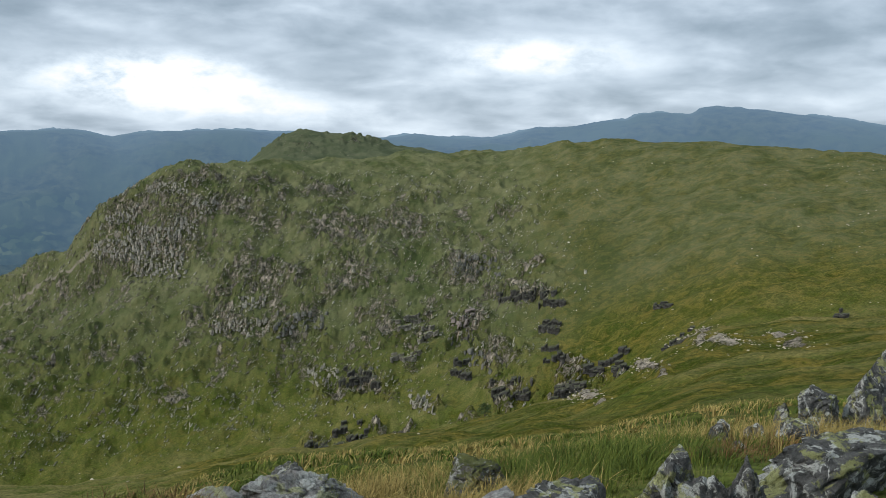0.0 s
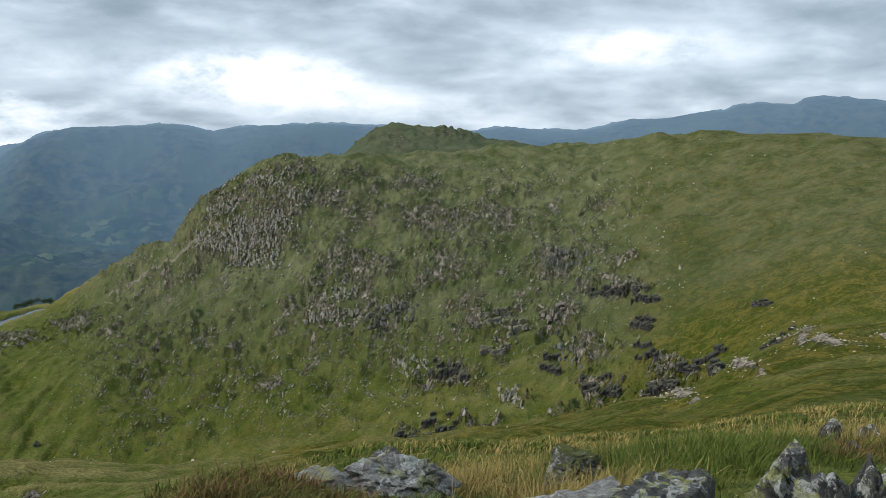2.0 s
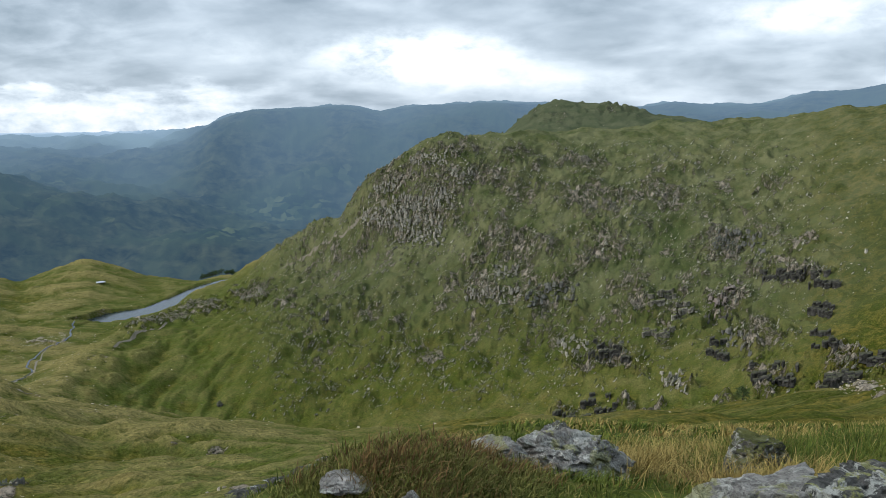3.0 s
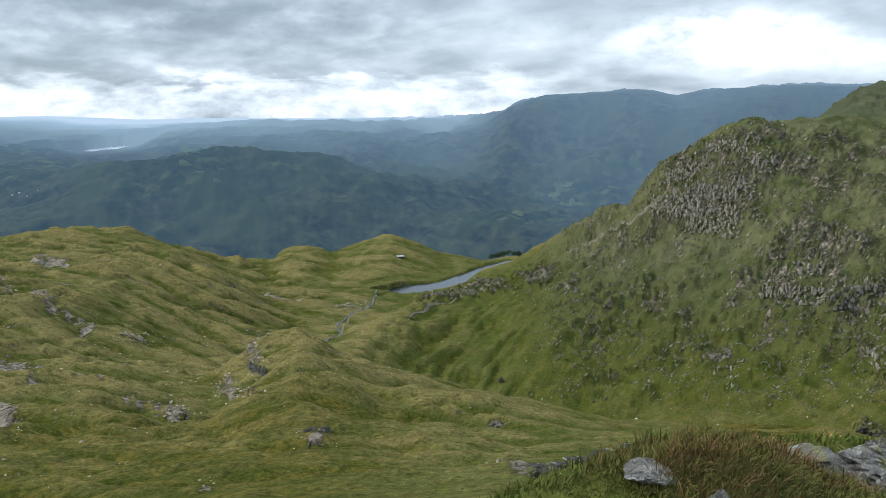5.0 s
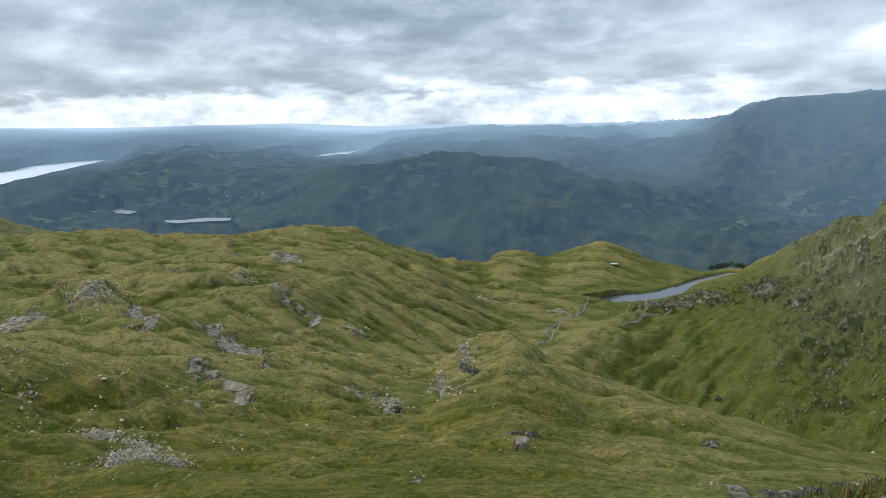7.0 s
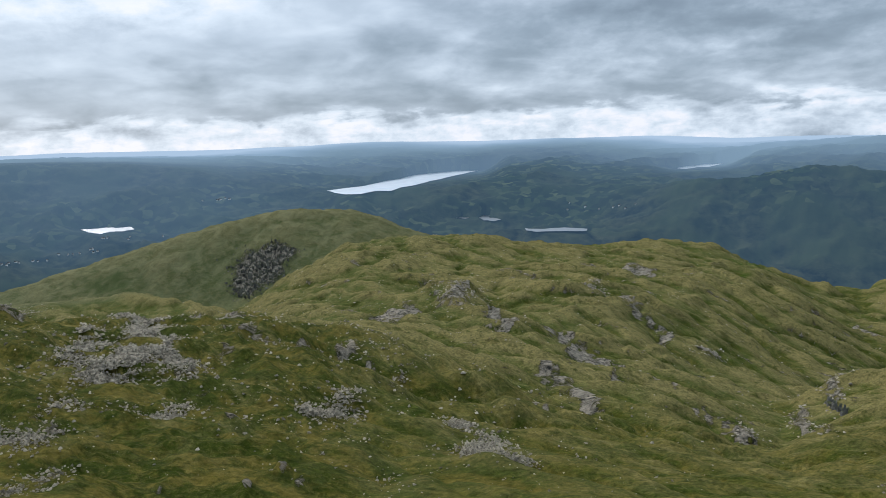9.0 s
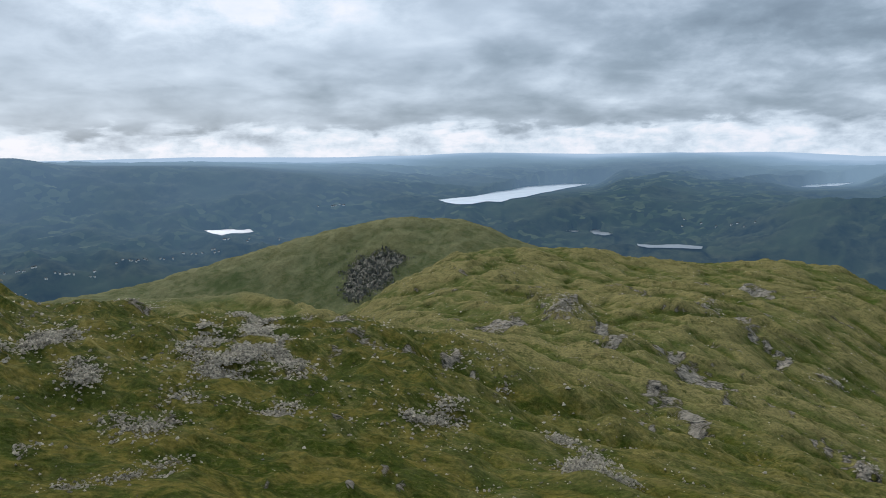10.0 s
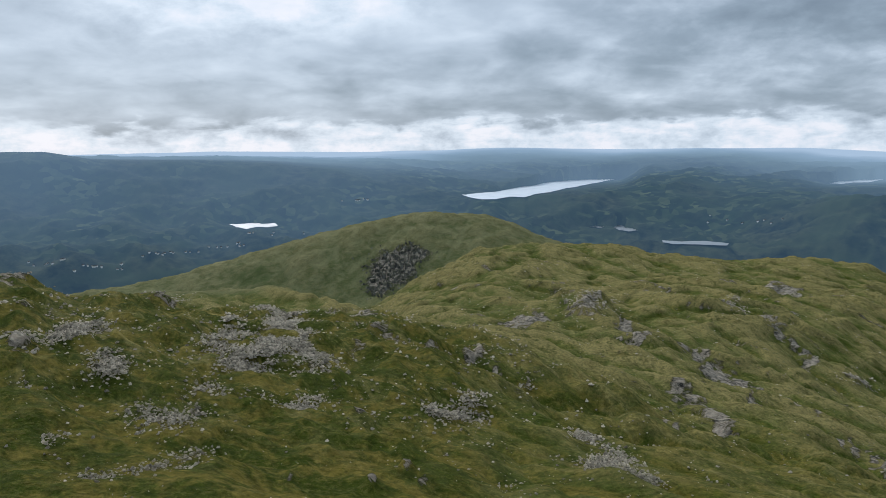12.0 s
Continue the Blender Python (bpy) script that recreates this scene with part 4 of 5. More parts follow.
PONDS = [shore_of(level, rows) for level, rows in zip((PONDS_LEVEL, PONDS_LEVEL, REEDS_LEVEL), (
    [(75.9, -5.78), (75.5, -5.70), (75.1, -5.72), (74.9, -5.80), (75.3, -5.86)],
    [(74.3, -5.80), (74.0, -5.66), (73.5, -5.68), (73.6, -5.80), (73.0, -5.88), (72.7, -6.00), (73.2, -6.08), (73.9, -6.02)],
    [(71.1, -6.66), (69.8, -6.72), (68.4, -6.66), (66.8, -6.78), (66.9, -6.94), (68.6, -6.90), (70.2, -6.92), (71.0, -6.82)]))]
WEST = shore_of(WEST_LEVEL, [(60.9, -2.84), (60.3, -2.70), (59.6, -2.68), (59.2, -2.60), (58.6, -2.62), (58.1, -2.54), (57.9, -2.60), (58.8, -2.78), (59.6, -2.80), (60.2, -2.88)])
LEFT = shore_of(LEFT_LEVEL, [(100.7, -5.04), (99.9, -5.10), (99.2, -5.06), (98.4, -5.16), (97.6, -5.14), (97.4, -5.34), (98.1, -5.40), (98.9, -5.36), (99.5, -5.48), (100.2, -5.30)])


def far_heights():
    base = loft([FAR_FOOT, FAR_SLOPE, FAR_HILLS, FAR_VALE, FAR_MID, FAR_RANGE, FAR_EDGE], AZS, FAR_R, 2)
    az = np.broadcast_to(AZS, base.shape)
    r = np.broadcast_to(FAR_R[:, None], base.shape)
    x, y = -r * np.sin(np.radians(az)), r * np.cos(np.radians(az))
    el = np.degrees(np.arctan2(base - EYE, r))
    edge = ease(r, 2060, 2250)
    plain = ease(az, 36, 60) * ease(r, 2700, 3100) * ease(-az, -112, -84)
    lefthill = 1 - 0.93 * ease(az, 84, 92) * np.maximum(np.exp(-((r - 3400) / 170.0) ** 2), ease(r, 3400, 3420) * ease(-r, -4100, -3800))
    spur = fbm(x, y, 420, 5, 7, 0.55, ridged=True) - 0.35
    crest = 1 - np.exp(-((r - 3630) / 240.0) ** 2) * ease(-az, -38, -30)
    z = base + edge * spur * 26 * (1 - 0.62 * plain) * lefthill * np.clip((4860 - r) / 700, 0.08, 1) * (1 - 0.75 * ease(az, 84, 92) * ease(r, 3900, 4050)) * (0.12 + 0.88 * crest)
    z += edge * lefthill * fbm(x, y, 70, 4, 17, 0.55) * (1.8 + 2.2 * ease(az, 30, 40)) * (1 - 0.4 * plain) * np.clip((4860 - r) / 500, 0.2, 1)
    waves = fbm(az * 40, r * 0.9, 300, 4, 37, ridged=True)
    z += lefthill * plain * (waves - 0.3) * 17 * np.clip((4860 - r) / 900, 0.1, 1)
    for level, shore in [(MERE_LEVEL, MERE), (WEST_LEVEL, WEST), (LEFT_LEVEL, LEFT), (PONDS_LEVEL, PONDS[0]), (PONDS_LEVEL, PONDS[1]), (REEDS_LEVEL, PONDS[2])]:
        wet = inside(az, r, shore)
        cols = wet.any(0)
        first, last = FAR_R[wet.argmax(0)], FAR_R[len(FAR_R) - 1 - wet[::-1].argmax(0)]
        near, away = (np.interp(AZS, AZS[cols], v[cols])[None, :] for v in (first, last))
        side = ease(2.4 - np.maximum(AZS[cols].min() - AZS, AZS - AZS[cols].max()), 0, 2.4)[None, :] * np.ones_like(r)
        low = np.where(r < near, EYE + r * np.tan(np.arctan((level - 3 - EYE) / near) - np.radians(0.0006) * (near - r)), level + 2.0)
        z = np.where((r < away + 12) & (r > 2200), z + side * (np.minimum(z, low) - z), z)
        z = np.where((r < near) & (r > near - 260) & (side > 0.97), np.maximum(z, level - 3 - (near - r) * 0.22), z)
        z = np.where(wet, level - 3, z)
    farm_and_light = np.clip(fbm(x, y, 420, 3, 27) * 0.8 + 0.40 - ease(-az, -56, -30), 0, 1) * ease(r, 2300, 2600)
    # the last three patches paint sunlit slopes below the range as fields
    farm_and_light = np.maximum(farm_and_light, blob(az, el, [(106, -6.3, 3, 0.35), (110, -6.9, 3, 0.25), (102, -5.8, 2, 0.3), (75, -5.4, 2, 0.4), (98, -5.0, 2, 0.2), (91, -4.2, 4, 0.5), (83, -1.8, 6, 0.5), (70, -2.4, 6, 0.4), (28, -6.8, 4, 1.2), (33, -8.6, 3, 0.6), (25, -4.6, 2.5, 0.5)]))
    # how thick the painted haze before the land is: more over the low country, and in a shower below the range
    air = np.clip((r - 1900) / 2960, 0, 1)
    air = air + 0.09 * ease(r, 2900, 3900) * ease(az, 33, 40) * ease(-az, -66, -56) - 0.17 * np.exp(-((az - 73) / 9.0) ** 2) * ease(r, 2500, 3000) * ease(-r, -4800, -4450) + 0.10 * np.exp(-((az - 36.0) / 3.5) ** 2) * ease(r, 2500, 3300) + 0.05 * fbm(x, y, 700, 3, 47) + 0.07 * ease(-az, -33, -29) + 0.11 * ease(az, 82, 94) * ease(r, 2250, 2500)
    return x, y, z, farm_and_light, np.clip(air, 0, 1)


def sheet_mesh(name, x, y, z, masks, closed_middle=False, facet=None):
    """One grid of headings and distances as a mesh, closed all round."""
    nr, na = x.shape
    co = np.stack([x, y, z], -1).reshape(-1, 3).astype(np.float32)
    i = np.arange(nr - 1)[:, None] * na
    j = np.arange(na)[None, :]
    k = (j + 1) % na
    quads = np.stack([i + j, i + na + j, i + na + k, i + k], -1).reshape(-1, 4)[:, ::-1]
    if closed_middle:
        co = np.vstack([co, [[0, 0, z[0].mean()]]]).astype(np.float32)
    tris = np.array([(nr * na, int(a), int((a + 1) % na)) for a in range(na)])[:, ::-1] if closed_middle else np.zeros((0, 3), int)
    me = bpy.data.meshes.new(name)
    me.vertices.add(len(co))
    me.vertices.foreach_set("co", co.ravel())
    loops = np.concatenate([quads.ravel(), tris.ravel()]).astype(np.int32)
    me.loops.add(len(loops))
    me.loops.foreach_set("vertex_index", loops)
    starts = np.concatenate([np.arange(len(quads)) * 4, len(quads) * 4 + np.arange(len(tris)) * 3]).astype(np.int32)
    me.polygons.add(len(starts))
    me.polygons.foreach_set("loop_start", starts)
    me.update(calc_edges=True)
    me.validate()
    soft_faces = np.ones(len(me.polygons), bool)
    if facet is not None:
        soft_faces[:len(quads)] = (facet.ravel()[quads].mean(1) < 0.5)
    me.polygons.foreach_set("use_smooth", soft_faces)
    for key, values in masks.items():
        v = values.astype(np.float32).ravel()
        at = me.attributes.new(key, "FLOAT", "POINT")
        at.data.foreach_set("value", np.concatenate([v, np.zeros(len(co) - len(v), np.float32)]))
    return me


gx, gy, gz, rock_mask, lush_mask, turf_shade_mask, straw_light_mask, bents_mask, muted_mask, facet_mask, crag_mask, moor_mask, cliff_mask, scree_mask, face_mask, scarp_mask = fell_heights()
ground = new("ground", sheet_mesh("ground", gx, gy, gz, {"rock": rock_mask, "lush": lush_mask, "turf": turf_shade_mask, "straw": straw_light_mask, "bents": bents_mask, "muted": muted_mask}, True, facet_mask))
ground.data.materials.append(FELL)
tagged(ground, "rough green fell grass broken by grey crags and ledges", "ground", kind="structure")
fx, fy, fz, farm_and_light_mask, air_mask = far_heights()
far = new("backdrop", sheet_mesh("backdrop", fx, fy, fz, {"farm_and_light": farm_and_light_mask, "air": air_mask}))
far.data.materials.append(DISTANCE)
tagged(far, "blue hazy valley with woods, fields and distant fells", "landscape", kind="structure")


def ground_z(x, y):
    """The height of the land at a place."""
    az = math.degrees(math.atan2(-x, y)) % 360
    az = az - 360 if az > 326 else az
    r = math.hypot(x, y)
    j = int(np.clip(np.searchsorted(AZS, az), 1, len(AZS) - 1))
    i = int(np.clip(np.searchsorted(NEAR_R, r), 1, len(NEAR_R) - 1))
    a = (az - AZS[j - 1]) / (AZS[j] - AZS[j - 1])
    b = (r - NEAR_R[i - 1]) / (NEAR_R[i] - NEAR_R[i - 1])
    b = min(max(b, 0), 1)
    return float((gz[i - 1, j - 1] * (1 - a) + gz[i - 1, j] * a) * (1 - b) + (gz[i, j - 1] * (1 - a) + gz[i, j] * a) * b)


SIGHT = np.degrees(np.arctan2(gz - EYE, np.hypot(gx, gy)))
SIGHT_TOP = np.maximum.accumulate(SIGHT, axis=0)
SEEN = SIGHT > SIGHT_TOP - 0.12                     # open to the summit, not in dead ground


def spot(az, el, least=0.0):
    """Where the land lies that is seen from the summit along a heading and dip."""
    j = int(np.argmin(np.abs(AZS - az)))
    i0 = int(np.searchsorted(NEAR_R, least))
    column = np.maximum.accumulate(SIGHT[i0:, j])
    i = i0 + int(np.searchsorted(column, el))
    i = min(max(i, 1), len(NEAR_R) - 1)
    return Vector((gx[i, j], gy[i, j], gz[i, j]))


# ---- blocks and stones strewn over the slopes ----
def strewn(name, label, weights, count, least, most, tall, mat, seed, sink=0.3, lean=0.35, shrink=1.0, slim=1.0, tilt=(0.0, 0.0), turn=math.pi):
    """Many angular blocks on the land, as thick as weights says, joined into one mesh."""
    rng = np.random.default_rng(seed)
    area = (NEAR_R[:, None] ** 2) * np.gradient(np.log(NEAR_R))[:, None] * np.gradient(AZS)[None, :]
    w = (weights * area * SEEN * (AZS < 119)[None, :]).ravel()
    pick = rng.choice(w.size, count, p=w / w.sum())
    x, y, z = gx.ravel()[pick] + rng.normal(0, 1.2, count), gy.ravel()[pick] + rng.normal(0, 1.2, count), gz.ravel()[pick]
    size = (least + (most - least) * rng.random(count) ** 2.2) * np.clip(np.hypot(x, y) / shrink, 0.25, 1)
    wid, dep, high = size * slim * rng.uniform(0.6, 1.2, count), size * rng.uniform(0.5, 1.0, count), size * tall * rng.uniform(0.6, 1.3, count)
    yaw = rng.uniform(-0.5, 0.5, count) * turn
    corner = np.array([(-1, -1, 0), (1, -1, 0), (1, 1, 0), (-1, 1, 0), (-1, -1, 1), (1, -1, 1), (1, 1, 1), (-1, 1, 1)], float)
    c = np.repeat(corner[None], count, 0)
    c[:, :, :2] *= np.where(c[:, :, 2:] > 0, rng.uniform(0.12, 0.9, (count, 8, 1)), 1.0) * rng.uniform(0.75, 1.1, (count, 8, 2)) * 0.5
    c[:, :, 2] *= rng.uniform(0.45, 1.2, (count, 8))
    c *= np.stack([wid, dep, high], 1)[:, None, :]
    c[:, :, :2] += c[:, :, 2:] * (rng.normal(0, lean, (count, 1, 2)) + np.array(tilt))
    co, si = np.cos(yaw)[:, None], np.sin(yaw)[:, None]
    px, py = c[:, :, 0] * co - c[:, :, 1] * si, c[:, :, 0] * si + c[:, :, 1] * co
    verts = np.stack([px + x[:, None], py + y[:, None], c[:, :, 2] + (z - high * sink)[:, None]], -1).reshape(-1, 3)
    quad = np.array([(4, 5, 6, 7), (0, 1, 5, 4), (1, 2, 6, 5), (2, 3, 7, 6), (3, 0, 4, 7)])
    faces = (quad[None] + 8 * np.arange(count)[:, None, None]).reshape(-1, 4).astype(np.int32)
    me = bpy.data.meshes.new(name)
    me.vertices.add(len(verts))
    me.vertices.foreach_set("co", verts.astype(np.float32).ravel())
    me.loops.add(faces.size)
    me.loops.foreach_set("vertex_index", faces.ravel())
    me.polygons.add(len(faces))
    me.polygons.foreach_set("loop_start", np.arange(len(faces), dtype=np.int32) * 4)
    me.update(calc_edges=True)
    me.materials.append(mat)
    return tagged(new(name, me), label, "rocks", kind="stuff")


rr_grid = np.broadcast_to(NEAR_R[:, None], gx.shape)
split_noise = ease(fbm(gx, gy, 11, 3, 311, 0.6), -0.05, 0.55)
tuft_noise = np.clip(fbm(gx, gy, 26, 4, 301, 0.6, ridged=True), 0, None)
strewn("crag_rock", "broken grey crag of upright blocks and leaning pinnacles", crag_mask ** 1.5 * split_noise * (rr_grid < 1150) * (0.03 + tuft_noise ** 2.0) * (0.35 + scarp_mask) + 0.35 * face_mask * scarp_mask + 0.09 * face_mask * tuft_noise ** 3 * ease(-SIGHT, 1.6, 3.4) * ease(AZS, -12, -3)[None, :], 30000, 0.5, 2.6, 1.35, CRAG_STONE, 1, 0.5, 0.2, slim=0.7, tilt=(0.45, 0.35), turn=1.2)
strewn("boulder_field", "grey boulders strewn over steep green hillside", face_mask * (0.003 + tuft_noise ** 6) * ease(AZS, -15, -6)[None, :] * ease(-SIGHT, 2, 5), 10000, 0.35, 1.9, 0.7, CRAG_STONE, 2, 0.35)
strewn("moor_outcrop_rock", "low grey outcrops breaking through hummocky moor grass", moor_mask * (0.05 + tuft_noise ** 2) + 0.10 * scarp_mask * (rr_grid < 480) + 0.04 * scarp_mask * (face_mask < 0.1) + 0.0015 * tuft_noise ** 5 * (rr_grid > 150) * (rr_grid < 1300), 9000, 0.4, 2.0, 0.36, SCREE_STONE, 3, 0.4, 0.35, 420.0)
strewn("moor_stone", "small grey stones scattered over the moor grass", (0.02 + tuft_noise ** 4) * ease(rr_grid, 90, 200) * ease(-rr_grid, -1300, -1100) * ease(AZS, 34, 46)[None, :], 6000, 0.3, 1.3, 0.45, SCREE_STONE, 6, 0.3, 0.35, 620.0)
strewn("scree_rock", "light grey scree of loose stones on the grass slope", scree_mask ** 1.6 * (0.08 + tuft_noise ** 1.5) + 0.0025 * tuft_noise ** 4 * (rr_grid > 40) * (rr_grid < 300) * ease(AZS, 55, 85)[None, :], 34000, 0.18, 1.05, 0.5, SCREE_STONE, 4, 0.3, 0.35, 190.0)
strewn("cliff_rock", "dark grey cliff of upright rock on the grassy dome", cliff_mask ** 2 * (0.05 + tuft_noise), 2600, 1.5, 6.5, 1.25, DARK_SHADE_STONE, 5, 0.6, 0.15)


# ---- lakes ----
def lake(name, label, level, shore, mat=RUFFLED):
    """A flat sheet of water: its shore as headings and distances."""
    bm = bmesh.new()
    edge = []
    for i, ((a0, r0), (a1, r1)) in enumerate(zip(shore, shore[1:] + shore[:1])):
        for k in range(5):
            q = noise.noise(Vector((i * 1.7 + k * 0.34, len(shore) * 3.1, level)))
            edge.append((a0 + (a1 - a0) * k / 5, (r0 + (r1 - r0) * k / 5) * (1 + 0.006 * q)))
    bm.faces.new([bm.verts.new((*(bearing(a) * r).to_2d(), level)) for a, r in edge])
    bmesh.ops.recalc_face_normals(bm, faces=bm.faces)
    if bm.faces[:][0].normal.z < 0:
        bmesh.ops.reverse_faces(bm, faces=bm.faces)
    me = bpy.data.meshes.new(name)
    bm.to_mesh(me)
    bm.free()
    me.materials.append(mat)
    return tagged(new(name, me), label, "water", kind="structure")


def knoll_pool():
    c = spot(40.5, -10.85, 1150)
    q, a = math.hypot(c.x, c.y), math.degrees(math.atan2(-c.x, c.y))
    shore = [(a + 0.30 * math.sin(k * 0.7), q + 7 * math.cos(k * 0.7) + (k % 2)) for k in range(9)]
    return max(ground_z(*(bearing(b) * w).to_2d()) for b, w in shore) + 0.05, shore


lake("tarn_water", "grey-blue mountain tarn below the crags", TARN_LEVEL, TARN, WATER)
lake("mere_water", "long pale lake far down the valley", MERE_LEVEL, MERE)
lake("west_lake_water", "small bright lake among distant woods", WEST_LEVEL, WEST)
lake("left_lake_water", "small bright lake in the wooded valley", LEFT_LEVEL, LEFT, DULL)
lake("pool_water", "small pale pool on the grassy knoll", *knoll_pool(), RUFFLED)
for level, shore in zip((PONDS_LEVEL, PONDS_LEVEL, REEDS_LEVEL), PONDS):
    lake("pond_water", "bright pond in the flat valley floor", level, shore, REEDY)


# ---- rock faces on the hillside ----
def part_mesh(name, bm, mat, smooth_faces=False):
    me = bpy.data.meshes.new(name)
    bm.to_mesh(me)
    bm.free()
    me.materials.append(mat)
    if smooth_faces:
        me.polygons.foreach_set("use_smooth", np.ones(len(me.polygons), bool))
    return me


def part(name, bm, mat, parent, label="", smooth_faces=False):
    ob = new(name, part_mesh(name, bm, mat, smooth_faces))
    ob.parent = parent
    return tagged(ob, label)


def column(bm, at, way_out, wide, deep, high, rng, sunk=0.35):
    """One upright column of rock with a slanting broken top."""
    along = Vector((-way_out.y, way_out.x, 0))
    lean = along * rng.uniform(-0.05, 0.30) - way_out * rng.uniform(0.0, 0.35)
    rings = []
    for level in (-sunk, 0.35, 0.75, 1.0):
        k = 1 - 0.30 * max(level, 0) ** 1.5 * rng.uniform(0.3, 1.5)
        ring = []
        for sx, sy in ((-1, 1), (-0.2, 1.15), (1, 1), (1, -1), (-1, -1)):
            p = at + along * (sx * wide / 2 * k * rng.uniform(0.85, 1.1)) + way_out * (sy * deep / 2 * k * rng.uniform(0.85, 1.1)) + lean * high * level
            p.z += high * level * (rng.uniform(0.55, 1.15) if level == 1.0 else rng.uniform(0.85, 1.1))
            ring.append(bm.verts.new(p))
        rings.append(ring)
    for lo, hi in zip(rings, rings[1:]):
        for k in range(5):
            bm.faces.new((lo[k], lo[(k + 1) % 5], hi[(k + 1) % 5], hi[k]))
    bm.faces.new(rings[-1])


def bed(bm, at, way_out, wide, deep, high, rng):
    """One flat-topped block of a ledge, its brow a little over its foot."""
    along = Vector((-way_out.y, way_out.x, 0))
    rings = []
    for level, push in ((-0.5, -0.1), (0.25, -0.12), (0.8, 0.05), (1.0, -0.05)):
        ring = []
        for sx, sy in ((-1, 0.85), (-0.3, 1.1), (0.5, 1.0), (1, 0.8), (1, -1), (-1, -1)):
            p = at + along * (sx * wide / 2 * rng.uniform(0.9, 1.08)) + way_out * (sy * deep / 2 * rng.uniform(0.85, 1.1) + push * high)
            p.z += high * level + (0.12 * high * sx if level > 0 else 0.0) + rng.uniform(-0.06, 0.06) * high
            ring.append(bm.verts.new(p))
        rings.append(ring)
    for lo, hi in zip(rings, rings[1:]):
        for k in range(6):
            bm.faces.new((lo[k], lo[(k + 1) % 6], hi[(k + 1) % 6], hi[k]))
    bm.faces.new(rings[-1])


def spot_up(at, rise):
    """The place on the land straight up the slope from at, that much higher."""
    away = Vector((at.x, at.y, 0)).normalized()
    p = at.copy()
    for k in range(24):
        if ground_z(p.x, p.y) >= at.z + rise:
            break
        p += away * 1.5
    p.z = ground_z(p.x, p.y)
    return p


STEEP, LEDGE, TEETH = "steep grey rock face with dark upright cracks", "low dark rock ledge undercut in the grass slope", "jagged row of grey rock teeth on the hillside"


def rock_face(az0, el0, az1, el1, tall, label, seed, mat=CRAG_STONE, pitch=3.2, out=0.0, least=470):
    """A wall of columns across the slope; tall is the angle that it takes up."""
    rng = random.Random(seed)
    mid = spot((az0 + az1) / 2, (el0 + el1) / 2, least)
    a, b = spot(az0, el0, least), spot(az1, el1, least)
    reach = mid.length
    for p in (a, b):
        if abs(p.length - reach) > 45:
            p.xy = p.xy * (reach / p.length)
            p.z = EYE + p.xy.length * math.tan(radians(el0 if p is a else el1))
    high = math.tan(radians(tall)) * reach
    pitch *= 0.68
    n = max(6, int(1.3 * (b - a).length / pitch * max(1.0, high / 5)))
    root = new("rock_face")
    root.location = mid
    tagged(root, label, "crag", "crags on the hillside")
    if label == LEDGE:
        n = max(4, int(1.5 * (b - a).length / pitch))
    for i in range(n):
        k = (i + rng.uniform(0.1, 0.9)) / n
        at = a.lerp(b, k)
        bm = bmesh.new()
        if label == LEDGE:
            way_out = Vector((-at.x, -at.y, 0)).normalized()
            way_out.rotate(Euler((0, 0, rng.uniform(-0.3, 0.3))))
            at = spot_up(at, rng.choice((0.0, 0.0, 0.45)) * high) + way_out * rng.uniform(0.0, 1.2)
            bed(bm, at - mid, way_out, pitch * rng.uniform(0.7, 2.2), pitch * rng.uniform(1.2, 2.2), min(high, 6.0) * rng.uniform(0.35, 0.75), rng)
        else:
            at += Vector((rng.uniform(-1, 1), rng.uniform(-1, 1), 0)) * pitch * 0.6
            at = spot_up(at, rng.random() * high * 0.9)
            way_out = Vector((-at.x, -at.y, 0)).normalized()
            way_out.rotate(Euler((0, 0, rng.uniform(-0.45, 0.45))))
            at += way_out * out
            column(bm, at - mid, way_out, pitch * rng.uniform(0.3, 1.1), pitch * rng.uniform(0.8, 2.0), min(high, 3.6) * rng.random() ** 1.4 * 0.9 + 0.6, rng)
        bmesh.ops.recalc_face_normals(bm, faces=bm.faces)
        part("block", bm, mat, root)
    return root


rock_face(11.7, -13.8, 8.0, -13.8, 1.25, "smooth dark grey slab cliff above green turf", 11, CLIFF_STONE, pitch=5.0)
# from here the undercut walls get near-black stone in place of shade
rock_face(-0.6, -14.5, -2.4, -14.3, 1.0, "undercut wall blackened for its shade, below pale stained slab", 12, DARK_SHADE_STONE, 3.0, -3.0)
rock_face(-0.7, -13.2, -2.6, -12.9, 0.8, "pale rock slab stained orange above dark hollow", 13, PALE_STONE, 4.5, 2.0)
rock_face(-3.6, -18.0, -6.5, -17.7, 0.85, LEDGE, 14, DARK_SHADE_STONE, 2.6)
rock_face(-4.0, -11.3, -6.7, -11.1, 0.7, LEDGE, 15, DARK_SHADE_STONE)
rock_face(-6.9, -11.4, -8.7, -11.2, 0.8, LEDGE, 16, DARK_SHADE_STONE)
rock_face(-0.8, -9.7, -4.1, -9.6, 1.1, STEEP, 17, CLIFF_STONE, pitch=4.0)
rock_face(23.1, -8.2, 19.9, -8.3, 1.5, STEEP, 21, pitch=3.6)
rock_face(20.6, -9.4, 17.4, -9.4, 1.9, STEEP, 22, pitch=3.8)
rock_face(21.0, -7.4, 16.6, -7.4, 1.4, STEEP, 23, pitch=3.4)
rock_face(16.8, -5.4, 15.3, -5.3, 1.0, TEETH, 24)
rock_face(19.7, -3.9, 17.2, -3.8, 0.8, TEETH, 25)
rock_face(22.6, -6.2, 20.4, -5.6, 0.8, STEEP, 26)
